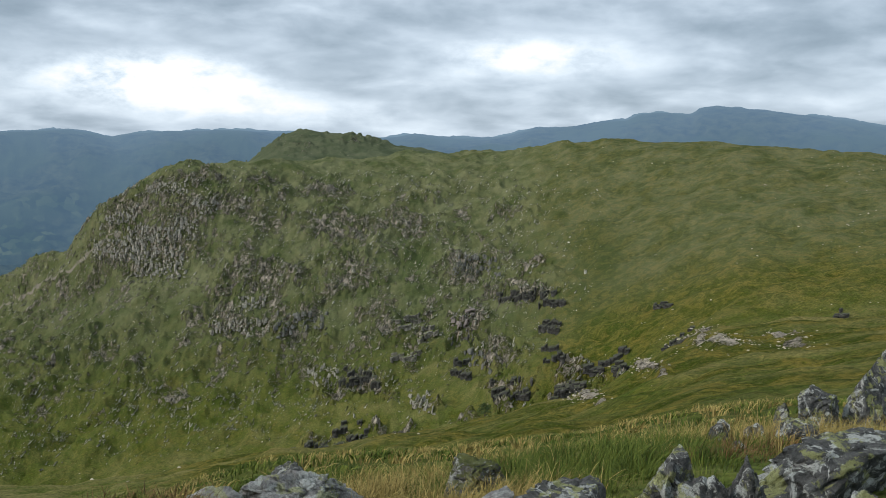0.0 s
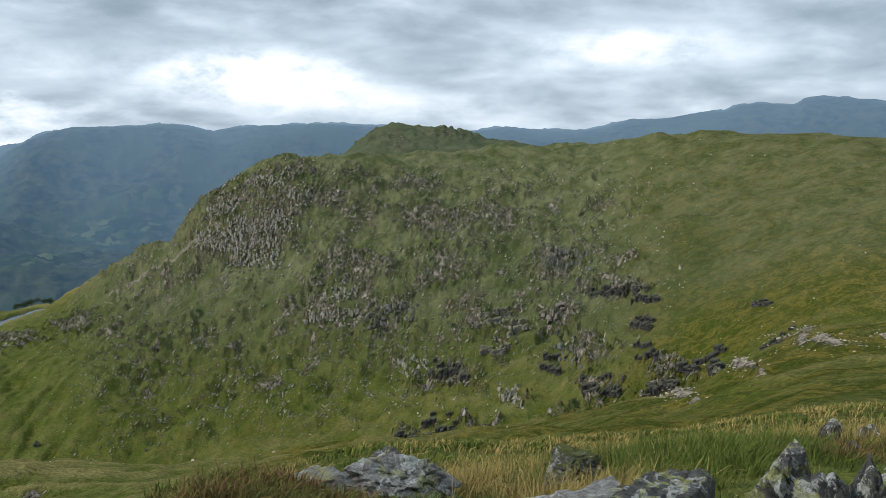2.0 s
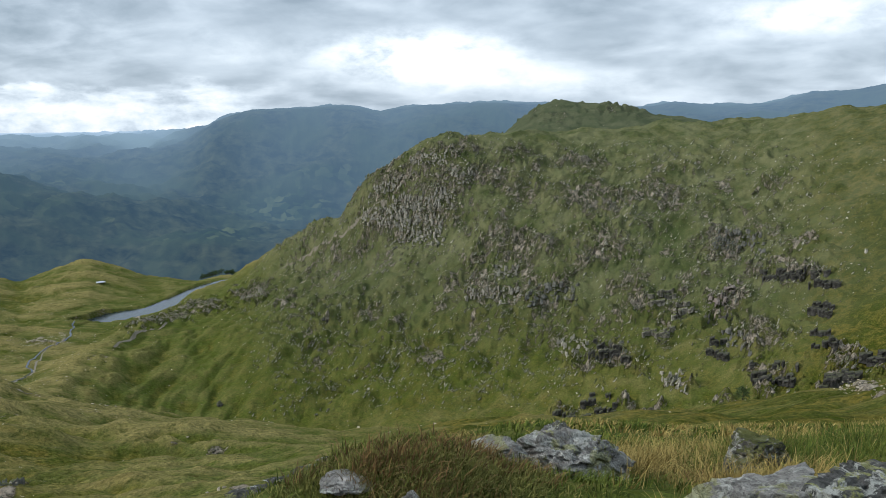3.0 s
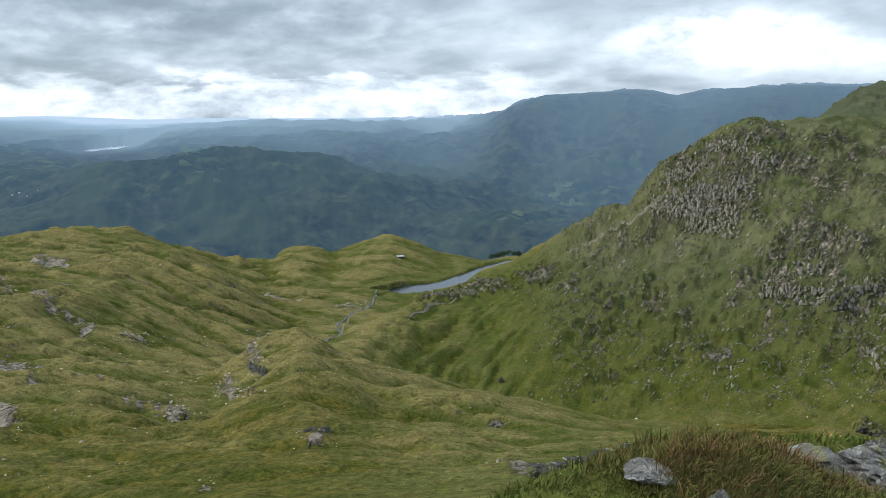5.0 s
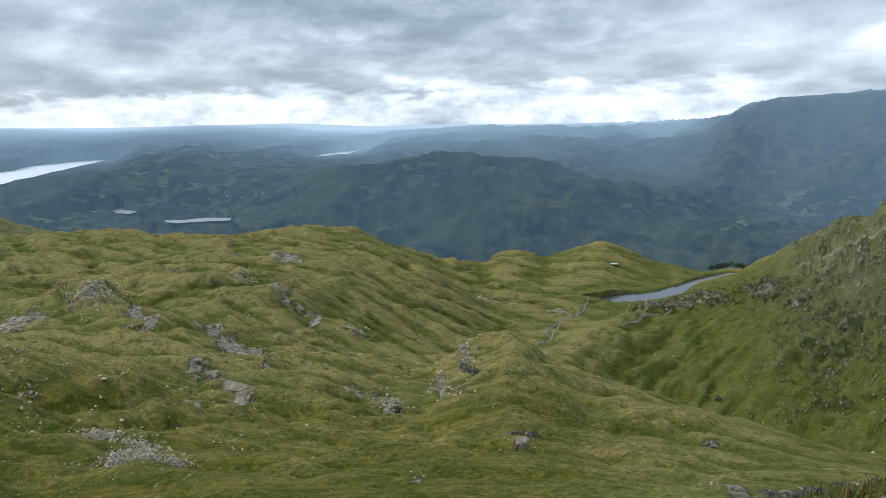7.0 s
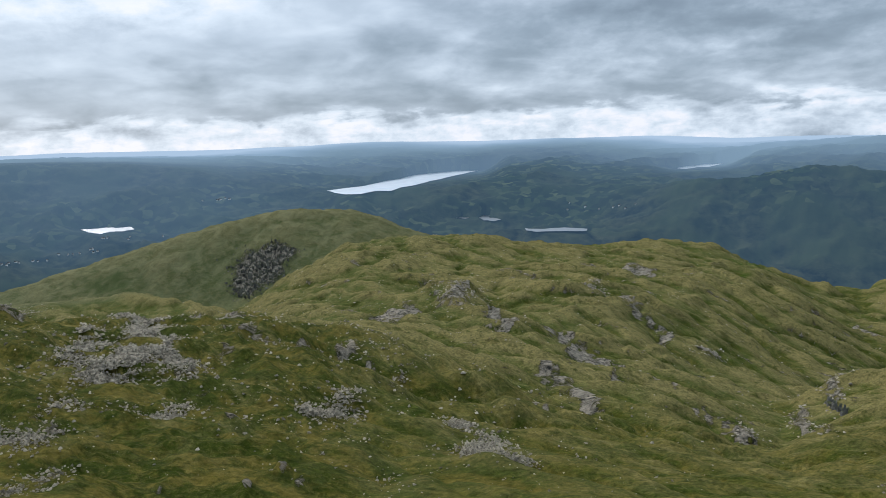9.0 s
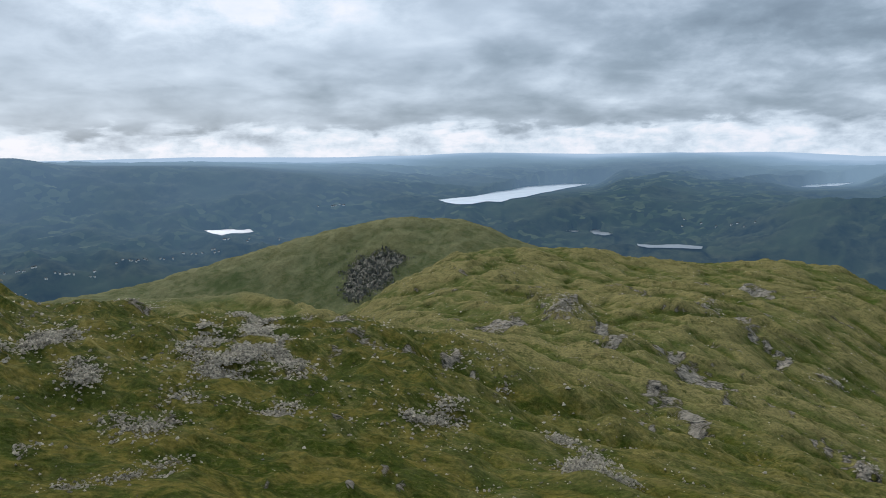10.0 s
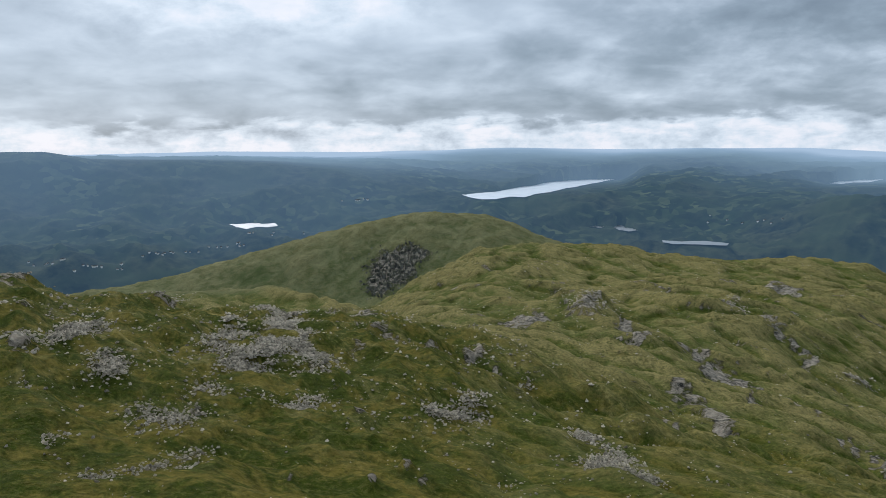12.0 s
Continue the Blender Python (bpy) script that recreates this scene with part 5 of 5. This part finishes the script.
rock_face(7.2, -17.2, 4.4, -17.2, 0.9, LEDGE, 27, DARK_SHADE_STONE, 2.8)
rock_face(11.0, -22.0, 8.2, -21.6, 0.6, LEDGE, 28, DARK_SHADE_STONE, 2.8)
rock_face(7.6, -21.4, 5.2, -20.9, 0.8, LEDGE, 48, DARK_SHADE_STONE, 2.8)
rock_face(5.8, -17.4, 4.4, -16.6, 1.0, STEEP, 49, CLIFF_STONE, 2.6)
rock_face(-8.4, -13.3, -7.0, -13.0, 0.6, LEDGE, 50, DARK_SHADE_STONE, 2.6)
rock_face(-11.0, -17.1, -13.0, -15.9, 0.6, LEDGE, 51, DARK_SHADE_STONE, 2.6)
rock_face(-15.4, -15.0, -17.3, -14.3, 0.4, LEDGE, 52, DARK_SHADE_STONE, 2.2)
rock_face(1.6, -14.0, 0.2, -13.8, 0.9, LEDGE, 53)
rock_face(3.2, -13.2, 1.4, -13.0, 0.6, LEDGE, 54)
rock_face(-0.8, -16.2, -2.2, -16.6, 0.8, LEDGE, 55, DARK_SHADE_STONE)
rock_face(3.6, -15.3, 1.4, -15.2, 0.4, LEDGE, 56)
# thin dark ledge added to draw the shadowed bank along the spur's edge
rock_face(39.3, -20.15, 36.8, -20.45, 0.2, LEDGE, 58, DARK_SHADE_STONE, 2.4)
rock_face(32.2, -21.5, 31.2, -21.6, 0.5, "dark crag above the gully at the hill foot", 59, CLIFF_STONE, 2.4)
rock_face(2.2, -19.0, 0.4, -19.2, 0.8, STEEP, 57)
rock_face(-7.2, -15.3, -8.8, -15.1, 0.6, LEDGE, 29, DARK_SHADE_STONE)
rock_face(-12.2, -15.9, -13.1, -15.7, 0.7, LEDGE, 30, DARK_SHADE_STONE)
rock_face(-7.9, -18.2, -10.9, -17.9, 0.7, LEDGE, 31, DARK_SHADE_STONE)
rock_face(-1.8, -16.2, -3.5, -16.1, 0.95, STEEP, 32, CLIFF_STONE)
rock_face(16.0, -13.4, 11.9, -13.5, 0.9, TEETH, 33)
rock_face(14.1, -12.0, 12.2, -11.9, 0.9, TEETH, 34)
rock_face(-14.8, -11.2, -15.8, -11.0, 0.3, LEDGE, 35, DARK_SHADE_STONE)
rock_face(9.4, -17.2, 7.2, -17.1, 0.8, STEEP, 36)
rock_face(-26.0, -11.0, -26.7, -10.9, 0.5, LEDGE, 40, DARK_SHADE_STONE, 2.2, least=380)
rock_face(31.6, -12.7, 30.2, -12.7, 1.0, "grey rock buttress above the tarn's shore", 41)
rock_face(39.0, -13.9, 36.0, -13.6, 0.35, "low grey rocks beside the tarn's inlet", 42)
rock_face(51.5, -18.8, 50.4, -18.7, 0.55, "dark rock outcrop on a green hummock", 43, CLIFF_STONE, 2.2, least=300)
rock_face(48.3, -23.7, 46.6, -23.6, 0.5, "dark rocks at the mouth of a gully", 44, CLIFF_STONE, 1.6, least=60)
rock_face(77.9, -11.7, 74.8, -11.7, 0.55, "rounded grey rock dome on the moor ridge", 45, SCREE_STONE, 3.0, least=480)
rock_face(67.4, -10.95, 66.6, -10.95, 0.35, "grey rock block on the moor ridge", 46, SCREE_STONE, 2.5, least=480)


def lone_boulder(az, el, tall, label, seed, least=470, mat=CLIFF_STONE):
    at = spot(az, el, least)
    return stone(at, (tall * 1.2, tall, tall * 0.95), 0.0, seed, label, mat, 0.3, 4, 1.6)


# ---- summit stones ----
def stone(at, size, yaw, seed, label, mat=LICHEN_STONE, sunk=0.25, fine=5, grain=1.0, lean=(0.0, 0.0), flat=0.0, name="boulder"):
    """An angular weathered boulder: a block cut by planes, with layered, pitted faces. at is the ground under its middle."""
    rng = random.Random(seed)
    cuts = []
    for k in range(8):
        a, e = rng.uniform(0, 2 * math.pi), rng.uniform(-0.3, 1.1)
        cuts.append((Vector((math.cos(a) * math.cos(e), math.sin(a) * math.cos(e), math.sin(e))), rng.uniform(0.42, 0.80)))
    if flat:
        cuts.append((Vector((rng.uniform(-0.12, 0.12), rng.uniform(-0.2, 0.1), 1)).normalized(), flat))
    bed = Vector((rng.uniform(-1.6, 1.6), rng.uniform(-0.8, 0.8), 1)).normalized()
    off = Vector((seed * 7.1, seed * 3.3, seed * 1.7))
    steps = [rng.uniform(-1, 1) for k in range(40)]
    bm = bmesh.new()
    bmesh.ops.create_icosphere(bm, subdivisions=fine, radius=1)
    turn = Euler((lean[0], lean[1], yaw)).to_matrix()
    for v in bm.verts:
        d = v.co.normalized()
        reach = 1.15
        for n, q in cuts:
            c = n.dot(d)
            if c > 0.05:
                reach = min(reach, q / c)
        p = d * reach
        layer = steps[int((bed.dot(p) + 2) * 10 + 0.5 * noise.noise(off + p * 1.5)) % 40]
        pit = noise.fractal(off + p * 4.5, 0.8, 2.1, 5)
        crease = abs(noise.noise(off + p * 2.6 + Vector((9, 4, 2))))
        reach *= 1 + grain * (0.04 * layer + 0.07 * pit - 0.15 * max(0, 0.16 - crease) / 0.16)
        v.co = turn @ Vector((d.x * size[0] / 1.35, d.y * size[1] / 1.35, d.z * size[2] / 1.35)) * reach
    low, top = min(v.co.z for v in bm.verts), max(v.co.z for v in bm.verts)
    for axis in (0, 1):
        reach_lo, reach_hi = min(v.co[axis] for v in bm.verts), max(v.co[axis] for v in bm.verts)
        for v in bm.verts:
            v.co[axis] = (v.co[axis] - (reach_lo + reach_hi) / 2) * size[axis] / (reach_hi - reach_lo)
    k = size[2] / (top - low) * (1 + sunk)
    for v in bm.verts:
        v.co = Vector((v.co.x, v.co.y, (v.co.z - low) * k - size[2] * sunk))
    ob = new(name, part_mesh(name, bm, mat))
    ob.location = at
    return tagged(ob, label, "rock")


def summit_stone(x, y, top, wide, deep, yaw, seed, label, **more):
    """A stone whose top is at that height, standing in the turf."""
    z = ground_z(x, y)
    high = max(top - z, 0.06)
    return stone(Vector((x, y, z)), (wide, deep, high), yaw, seed, label, **more)


summit_stone(1.14, 3.86, 0.20, 0.42, 0.46, 0.3, 101, "pointed grey boulder streaked with pale lichen", lean=(0.1, -0.15))
summit_stone(1.20, 3.46, 0.20, 0.34, 0.34, 0.8, 102, "small broken stone crusted with yellow-green lichen", flat=0.6)
summit_stone(1.37, 3.54, 0.27, 0.22, 0.28, 0.2, 103, "narrow upright stone crusted with yellow-green lichen")
summit_stone(2.05, 4.05, 0.17, 0.98, 0.55, 0.5, 104, "broad dark boulder with white lichen patches and moss", flat=0.45)
summit_stone(1.83, 3.42, 0.15, 0.22, 0.20, 0.0, 105, "small rounded grey stone below a larger boulder")
summit_stone(4.62, 8.25, -0.42, 0.85, 0.7, 0.2, 106, "jagged grey outcrop of upright rock slabs", lean=(0.0, -0.2))
summit_stone(4.25, 7.95, -0.60, 0.40, 0.5, 0.9, 107, "leaning grey rock slab beside a jagged outcrop", lean=(0.0, 0.35))
summit_stone(3.75, 7.86, -0.72, 0.55, 0.45, 0.5, 108, "pointed grey rock with a white lichen spot", lean=(0.0, -0.25))
summit_stone(3.48, 8.11, -0.95, 0.17, 0.16, 0.4, 109, "thin upright grey stone in the grass")
summit_stone(2.51, 7.18, -0.82, 0.20, 0.18, 0.7, 110, "dark upright stone beside brown bracken")
summit_stone(2.81, 7.07, -0.84, 0.22, 0.24, 1.0, 111, "squat grey stone in brown grass")
summit_stone(3.02, 6.65, -0.64, 0.40, 0.30, 0.1, 112, "slanting grey stone with a flat side", lean=(0.0, 0.3))
summit_stone(2.42, 6.37, -0.72, 0.20, 0.16, 0.2, 113, "small flat grey stone in the turf")
summit_stone(-0.96, 5.48, -0.64, 0.82, 0.62, 0.35, 114, "large pale grey boulder with broken layered faces", flat=0.6, lean=(0.1, 0.15), mat=GREY_STONE, grain=1.6)
summit_stone(-1.32, 6.90, -1.16, 0.36, 0.36, 0.4, 115, "rounded boulder with black lichen on its side")
summit_stone(-1.39, 4.80, -0.50, 0.52, 0.24, 0.2, 116, "flat pale stone set in heathery turf", flat=0.3, mat=GREY_STONE)
summit_stone(0.28, 5.85, -0.70, 0.50, 0.40, 0.0, 117, "low mossy grey boulder among dry grass", flat=0.35, mat=MOSSY_STONE)
summit_stone(0.08, 3.74, -0.03, 0.66, 0.46, 0.05, 118, "flat grey slab with a lichen crust", flat=0.22, mat=GREY_STONE)
summit_stone(0.56, 3.74, 0.00, 0.56, 0.46, -0.1, 124, "broad flat boulder mottled with white lichen", flat=0.25)
summit_stone(-2.84, 4.42, -0.86, 0.50, 0.22, 0.46, 119, "low narrow rock rib with pale lichen", flat=0.4, grain=1.6)
summit_stone(-2.66, 4.51, -0.79, 0.50, 0.20, 0.42, 122, "flat rock rib running down through turf", flat=0.4, grain=1.6)
summit_stone(-2.50, 4.60, -0.73, 0.48, 0.22, 0.5, 123, "narrow rock rib end capped with lichen", flat=0.4, grain=1.6)
summit_stone(-2.34, 4.67, -0.66, 0.44, 0.20, 0.4, 125, "narrow rock rib sunk in short turf", flat=0.4, mat=GREY_STONE, grain=1.6)
summit_stone(-1.95, 3.76, -0.47, 0.34, 0.28, 0.3, 120, "flat grey slab half sunk in turf", flat=0.4, mat=GREY_STONE)
summit_stone(-1.54, 3.70, -0.34, 0.16, 0.15, 0.0, 121, "small pale stone in the turf", mat=GREY_STONE)
lone_boulder(26.05, -14.3, 3.6, "single grey boulder on the green hillside", 131)
lone_boulder(33.4, -19.5, 4.8, "pointed grey boulder on a smooth grass slope", 132)


# ---- grass on the summit ----
def blades(name, label, mat, count, seed, area, high, wide, clump, droop=0.45):
    """Bent blades in clumps, joined into one mesh. area(rng) gives a clump's place."""
    rng = np.random.default_rng(seed)
    per = 26
    n = count // per
    at = np.array([area(rng) for _ in range(n)])
    base = np.repeat(at, per, 0) + rng.normal(0, clump, (n * per, 2))
    z = np.array([ground_z(px, py) for px, py in base]) - 0.01
    tall = np.repeat(rng.uniform(0.55, 1.15, n), per) * high * rng.uniform(0.5, 1.1, n * per)
    out = (base - np.repeat(at, per, 0)) / clump * 0.35 + rng.normal(0, 0.30, (n * per, 2)) + np.array([0.22, 0.05])
    face = rng.uniform(0, math.pi, n * per)
    sx, sy = np.cos(face) * wide / 2, np.sin(face) * wide / 2
    verts = np.empty((n * per, 7, 3))
    for i, (t, w) in enumerate(((0, 1.0), (0.45, 0.85), (0.8, 0.55))):
        bx, by = base[:, 0] + out[:, 0] * tall * t ** 1.8, base[:, 1] + out[:, 1] * tall * t ** 1.8
        bz = z + tall * (t - droop * t ** 3 * np.hypot(out[:, 0], out[:, 1]))
        for s, k in ((-1, 2 * i), (1, 2 * i + 1)):
            verts[:, k] = np.stack([bx + s * sx * w, by + s * sy * w, bz], 1)
    verts[:, 6] = np.stack([base[:, 0] + out[:, 0] * tall, base[:, 1] + out[:, 1] * tall, z + tall * (1 - droop * np.hypot(out[:, 0], out[:, 1]))], 1)
    o = 7 * np.arange(n * per)[:, None]
    quads = np.concatenate([o + [0, 1, 3, 2], o + [2, 3, 5, 4]]).astype(np.int32)
    tris = (o + [4, 5, 6]).astype(np.int32)
    me = bpy.data.meshes.new(name)
    me.vertices.add(n * per * 7)
    me.vertices.foreach_set("co", verts.astype(np.float32).ravel())
    me.loops.add(quads.size + tris.size)
    me.loops.foreach_set("vertex_index", np.concatenate([quads.ravel(), tris.ravel()]))
    me.polygons.add(len(quads) + len(tris))
    me.polygons.foreach_set("loop_start", np.concatenate([np.arange(len(quads)) * 4, quads.size + np.arange(len(tris)) * 3]).astype(np.int32))
    me.update(calc_edges=True)
    me.materials.append(mat)
    return tagged(new(name, me), label, "grass", kind="stuff")


def fan(a0, a1, r0, r1):
    """Places spread over a stretch of headings and distances."""
    def place(rng):
        a, q = math.radians(rng.uniform(a0, a1)), math.sqrt(rng.uniform(r0 * r0, r1 * r1))
        return (-q * math.sin(a), q * math.cos(a))
    return place


def spots(rows):
    """Places round a few middles: heading, distance, spread."""
    def place(rng):
        a, q, s = rows[rng.integers(len(rows))]
        return (-q * math.sin(math.radians(a)) + rng.normal(0, s), q * math.cos(math.radians(a)) + rng.normal(0, s))
    return place


blades("green_grass", "short green fell grass on the summit", GREEN_BLADE, 38000, 1, fan(-36, 48, 3.0, 10.5), 0.13, 0.007, 0.07)
blades("tall_green_grass", "long lush green grass in a hollow", GREEN_BLADE, 15000, 2, spots([(-8, 6.2, 0.4), (-11, 6.6, 0.4), (-5, 7.0, 0.4), (-14, 7.2, 0.4), (-9, 6.9, 0.4)]), 0.26, 0.006, 0.06)
blades("straw_grass", "dry straw-coloured bents waving over the turf", STRAW_BLADE, 16000, 3, spots([(-6, 7.6, 0.5), (-2, 7.4, 0.5), (-10, 7.8, 0.5), (2, 7.2, 0.5), (-14, 8.0, 0.5), (-3.5, 5.2, 0.3), (5, 6.4, 0.4), (-27, 7.4, 0.4), (-22, 8.2, 0.5)]), 0.30, 0.0045, 0.07, 0.6)
blades("brown_grass", "withered brown grass and bracken round the stones", BROWN_BLADE, 7000, 4, spots([(-20.5, 7.3, 0.25), (-19, 6.6, 0.2), (-1.5, 5.6, 0.2), (19, 4.9, 0.25), (16, 5.2, 0.2), (-24, 7.0, 0.25), (23, 4.3, 0.2)]), 0.15, 0.006, 0.06)
blades("mound_grass", "short green and tawny turf on a small mound", TURF_BLADE, 18000, 8, spots([(21, 4.6, 0.32), (18, 4.5, 0.25), (24, 4.5, 0.3), (16, 4.3, 0.25), (26.5, 4.4, 0.25), (21, 4.1, 0.25)]), 0.085, 0.006, 0.06)
blades("slope_grass", "rough grass tufts on the falling slope", STRAW_BLADE, 9000, 5, fan(-36, 30, 9, 30), 0.22, 0.02, 0.12)
blades("slope_turf", "green grass tufts on the falling slope", GREEN_BLADE, 16000, 6, fan(-36, 40, 9, 34), 0.2, 0.025, 0.15)
blades("edge_grass", "a few dry grass stems at the summit's edge", STRAW_BLADE, 130, 7, spots([(112.5, 3.5, 0.06), (114.5, 3.5, 0.06)]), 0.42, 0.005, 0.05)


# ---- beck, path, trees and cottages ----
def ribbon(name, label, category, mat, rows, wide, lift, least=470, waver=2.0):
    """A strip that follows the land: rows of heading and dip."""
    pts = [spot(a, e, least) for a, e in rows]
    line = []
    for p, q in zip(pts, pts[1:]):
        n = max(2, int((q - p).length / 4))
        line += [p.lerp(q, k / n) for k in range(n)]
    line.append(pts[-1])
    bm = bmesh.new()
    rows_v = []
    for i, p in enumerate(line):
        ahead = (line[min(i + 1, len(line) - 1)] - line[max(i - 1, 0)]).normalized()
        across = Vector((-ahead.y, ahead.x, 0)).normalized()
        c = p + across * noise.noise(Vector((i * 0.23, least * 0.1, 0))) * waver
        w = wide * (0.6 + 0.8 * abs(noise.noise(Vector((i * 0.31, 5.0, 1)))))
        row = []
        for s in (-0.5, 0.0, 0.5):
            v = c + across * w * s
            row.append(bm.verts.new((v.x, v.y, ground_z(v.x, v.y) + lift)))
        rows_v.append(row)
    for lo, hi in zip(rows_v, rows_v[1:]):
        for k in (0, 1):
            bm.faces.new((lo[k], lo[k + 1], hi[k + 1], hi[k]))
    bmesh.ops.recalc_face_normals(bm, faces=bm.faces)
    return tagged(new(name, part_mesh(name, bm, mat)), label, category, kind="structure")


ribbon("beck_water", "pale stony stream winding towards the tarn", "stream", WATER, [(47.9, -17.1), (47.5, -16.7), (46.5, -16.4), (45.6, -16.25), (45.0, -15.9), (45.2, -15.35), (44.45, -14.8), (43.6, -14.4), (42.7, -14.1), (42.4, -13.4), (42.2, -13.1)], 2.6, 0.5, 620, 4.0)
ribbon("beck_gravel", "pale gravel bank beside the stream", "gravel", GRAVEL, [(48.0, -16.9), (46.6, -16.6), (45.0, -16.0), (44.7, -15.4), (44.2, -14.9), (43.4, -14.4), (42.9, -14.0)], 2.6, 0.2, 640, 5.0)
ribbon("footpath", "worn pale footpath slanting up below the crag", "path", GRAVEL, [(28.6, -10.6), (26.4, -9.5), (24.4, -8.45), (23.0, -7.3), (21.4, -6.35)], 2.8, 0.5, 700, 1.5)
ribbon("tarn_shore", "pale worn path along the tarn's edge", "path", GRAVEL, [(36.6, -13.75), (38.4, -14.3), (40.1, -15.0)], 3.0, 0.4, 700, 3.0)


def tree(at, high, wide, seed, label, clumps=46, name="tree"):
    """A small wind-bent tree: tapered trunk and limbs, and a ragged crown of leaf clumps."""
    rng = random.Random(seed)
    root = new(name)
    root.location = at
    tagged(root, label, "tree")
    bm = bmesh.new()
    limbs = [(Vector((0, 0, -0.3)), Vector((0.05 * high, 0, high * 0.62)), high * 0.035)]
    for k in range(5):
        a = k * 1.26 + rng.uniform(-0.4, 0.4)
        limbs.append((Vector((0.03 * high, 0, high * rng.uniform(0.3, 0.55))), Vector((math.cos(a) * wide * 0.4, math.sin(a) * wide * 0.4, high * rng.uniform(0.6, 0.85))), high * 0.014))
    for lo, hi, thick in limbs:
        way = (hi - lo).normalized()
        u = way.orthogonal().normalized()
        v = way.cross(u)
        rings = [[bm.verts.new(p + (u * math.cos(k * 1.0472) + v * math.sin(k * 1.0472)) * w) for k in range(6)] for p, w in ((lo, thick), (hi, thick * 0.4))]
        for k in range(6):
            bm.faces.new((rings[0][k], rings[0][(k + 1) % 6], rings[1][(k + 1) % 6], rings[1][k]))
    part("trunk", bm, BARK, root)
    bm = bmesh.new()
    for k in range(clumps):
        a, e, q = rng.uniform(0, 6.283), rng.uniform(-0.5, 1.5), rng.random() ** 0.4
        c = Vector((math.cos(a) * math.cos(e) * wide * 0.5 * q + 0.05 * high, math.sin(a) * math.cos(e) * wide * 0.5 * q, high * (0.66 + 0.34 * math.sin(e) * q)))
        for leaf in range(26):
            d = Vector((rng.gauss(0, 1), rng.gauss(0, 1), rng.gauss(0, 0.7))) * wide * 0.07
            n = Vector((rng.gauss(0, 1), rng.gauss(0, 1), rng.gauss(0, 1))).normalized()
            u = n.orthogonal().normalized() * wide * 0.035
            w = n.cross(u)
            p = c + d
            bm.faces.new([bm.verts.new(p + x) for x in (u, w * 0.6, -u, -w * 0.6)])
    part("crown", bm, LEAF, root)
    return root


tree(spot(-3.15, -19.55, 460), 12.5, 9.0, 1, "small dark hawthorn alone beside the gully")
wood_rng = random.Random(5)
for k in range(26):
    a = 31.6 + 2.6 * wood_rng.random()
    q = 1440 + wood_rng.uniform(-25, 30)
    p = bearing(a) * q
    z = EYE + q * math.tan(radians(-10.55 - 0.25 * abs(a - 32.8)))
    tree(Vector((p.x, p.y, max(z - 7, ground_z(p.x, p.y) - 1))), wood_rng.uniform(8, 13), wood_rng.uniform(8, 12), 20 + k, "dark green tree in the wood beyond the tarn", 24)


def far_z(x, y):
    az, q = math.degrees(math.atan2(-x, y)), math.hypot(x, y)
    j, i = int(np.argmin(np.abs(AZS - az))), int(np.argmin(np.abs(FAR_R - q)))
    return float(fz[i, j])


def far_spot(az, el):
    """Where the hazy land lies that is seen along a heading and dip."""
    j = int(np.argmin(np.abs(AZS - az)))
    s = np.maximum.accumulate(np.degrees(np.arctan2(fz[:, j] - EYE, FAR_R)))
    i = min(int(np.searchsorted(s, el)), len(FAR_R) - 1)
    return Vector((fx[i, j], fy[i, j], fz[i, j]))


def cottage(at, long, deep, high, yaw, label):
    root = new("cottage")
    root.location, root.rotation_euler = at, (0, 0, yaw)
    tagged(root, label, "house", "cottages in the valley")
    bm = bmesh.new()
    bmesh.ops.create_cube(bm, size=1, matrix=Matrix.Translation((0, 0, high / 2 - 1)) @ Matrix.Diagonal((long, deep, high + 2, 1)))
    part("wall", bm, WHITEWASH, root)
    bm = bmesh.new()
    e, o = high, 0.4
    v = [bm.verts.new(p) for p in ((-long / 2 - o, -deep / 2 - o, e), (long / 2 + o, -deep / 2 - o, e), (long / 2 + o, deep / 2 + o, e), (-long / 2 - o, deep / 2 + o, e), (-long / 2 - o, 0, e + deep * 0.45), (long / 2 + o, 0, e + deep * 0.45))]
    for f in ((0, 1, 5, 4), (2, 3, 4, 5), (0, 4, 3), (1, 2, 5), (0, 3, 2, 1)):
        bm.faces.new([v[k] for k in f])
    part("roof", bm, SLATE, root)
    return root


home_rng = random.Random(9)
for a0, e0, da, de, n in ((104.5, -6.95, 2.2, 0.10, 16), (101.0, -6.7, 1.6, 0.12, 8), (109.2, -7.7, 1.6, 0.12, 12), (112.0, -7.05, 1.2, 0.12, 8), (92.0, -3.8, 1.2, 0.08, 9), (66.0, -5.3, 2.5, 0.3, 8), (97.5, -5.9, 2, 0.2, 5)):
    for k in range(n):
        at = far_spot(a0 + home_rng.uniform(-da, da), e0 + home_rng.uniform(-de, de))
        cottage(at, home_rng.uniform(4, 8), home_rng.uniform(3, 5), home_rng.uniform(2.0, 3.2), home_rng.uniform(0, 3.14), "whitewashed cottage with a slate roof in the valley")
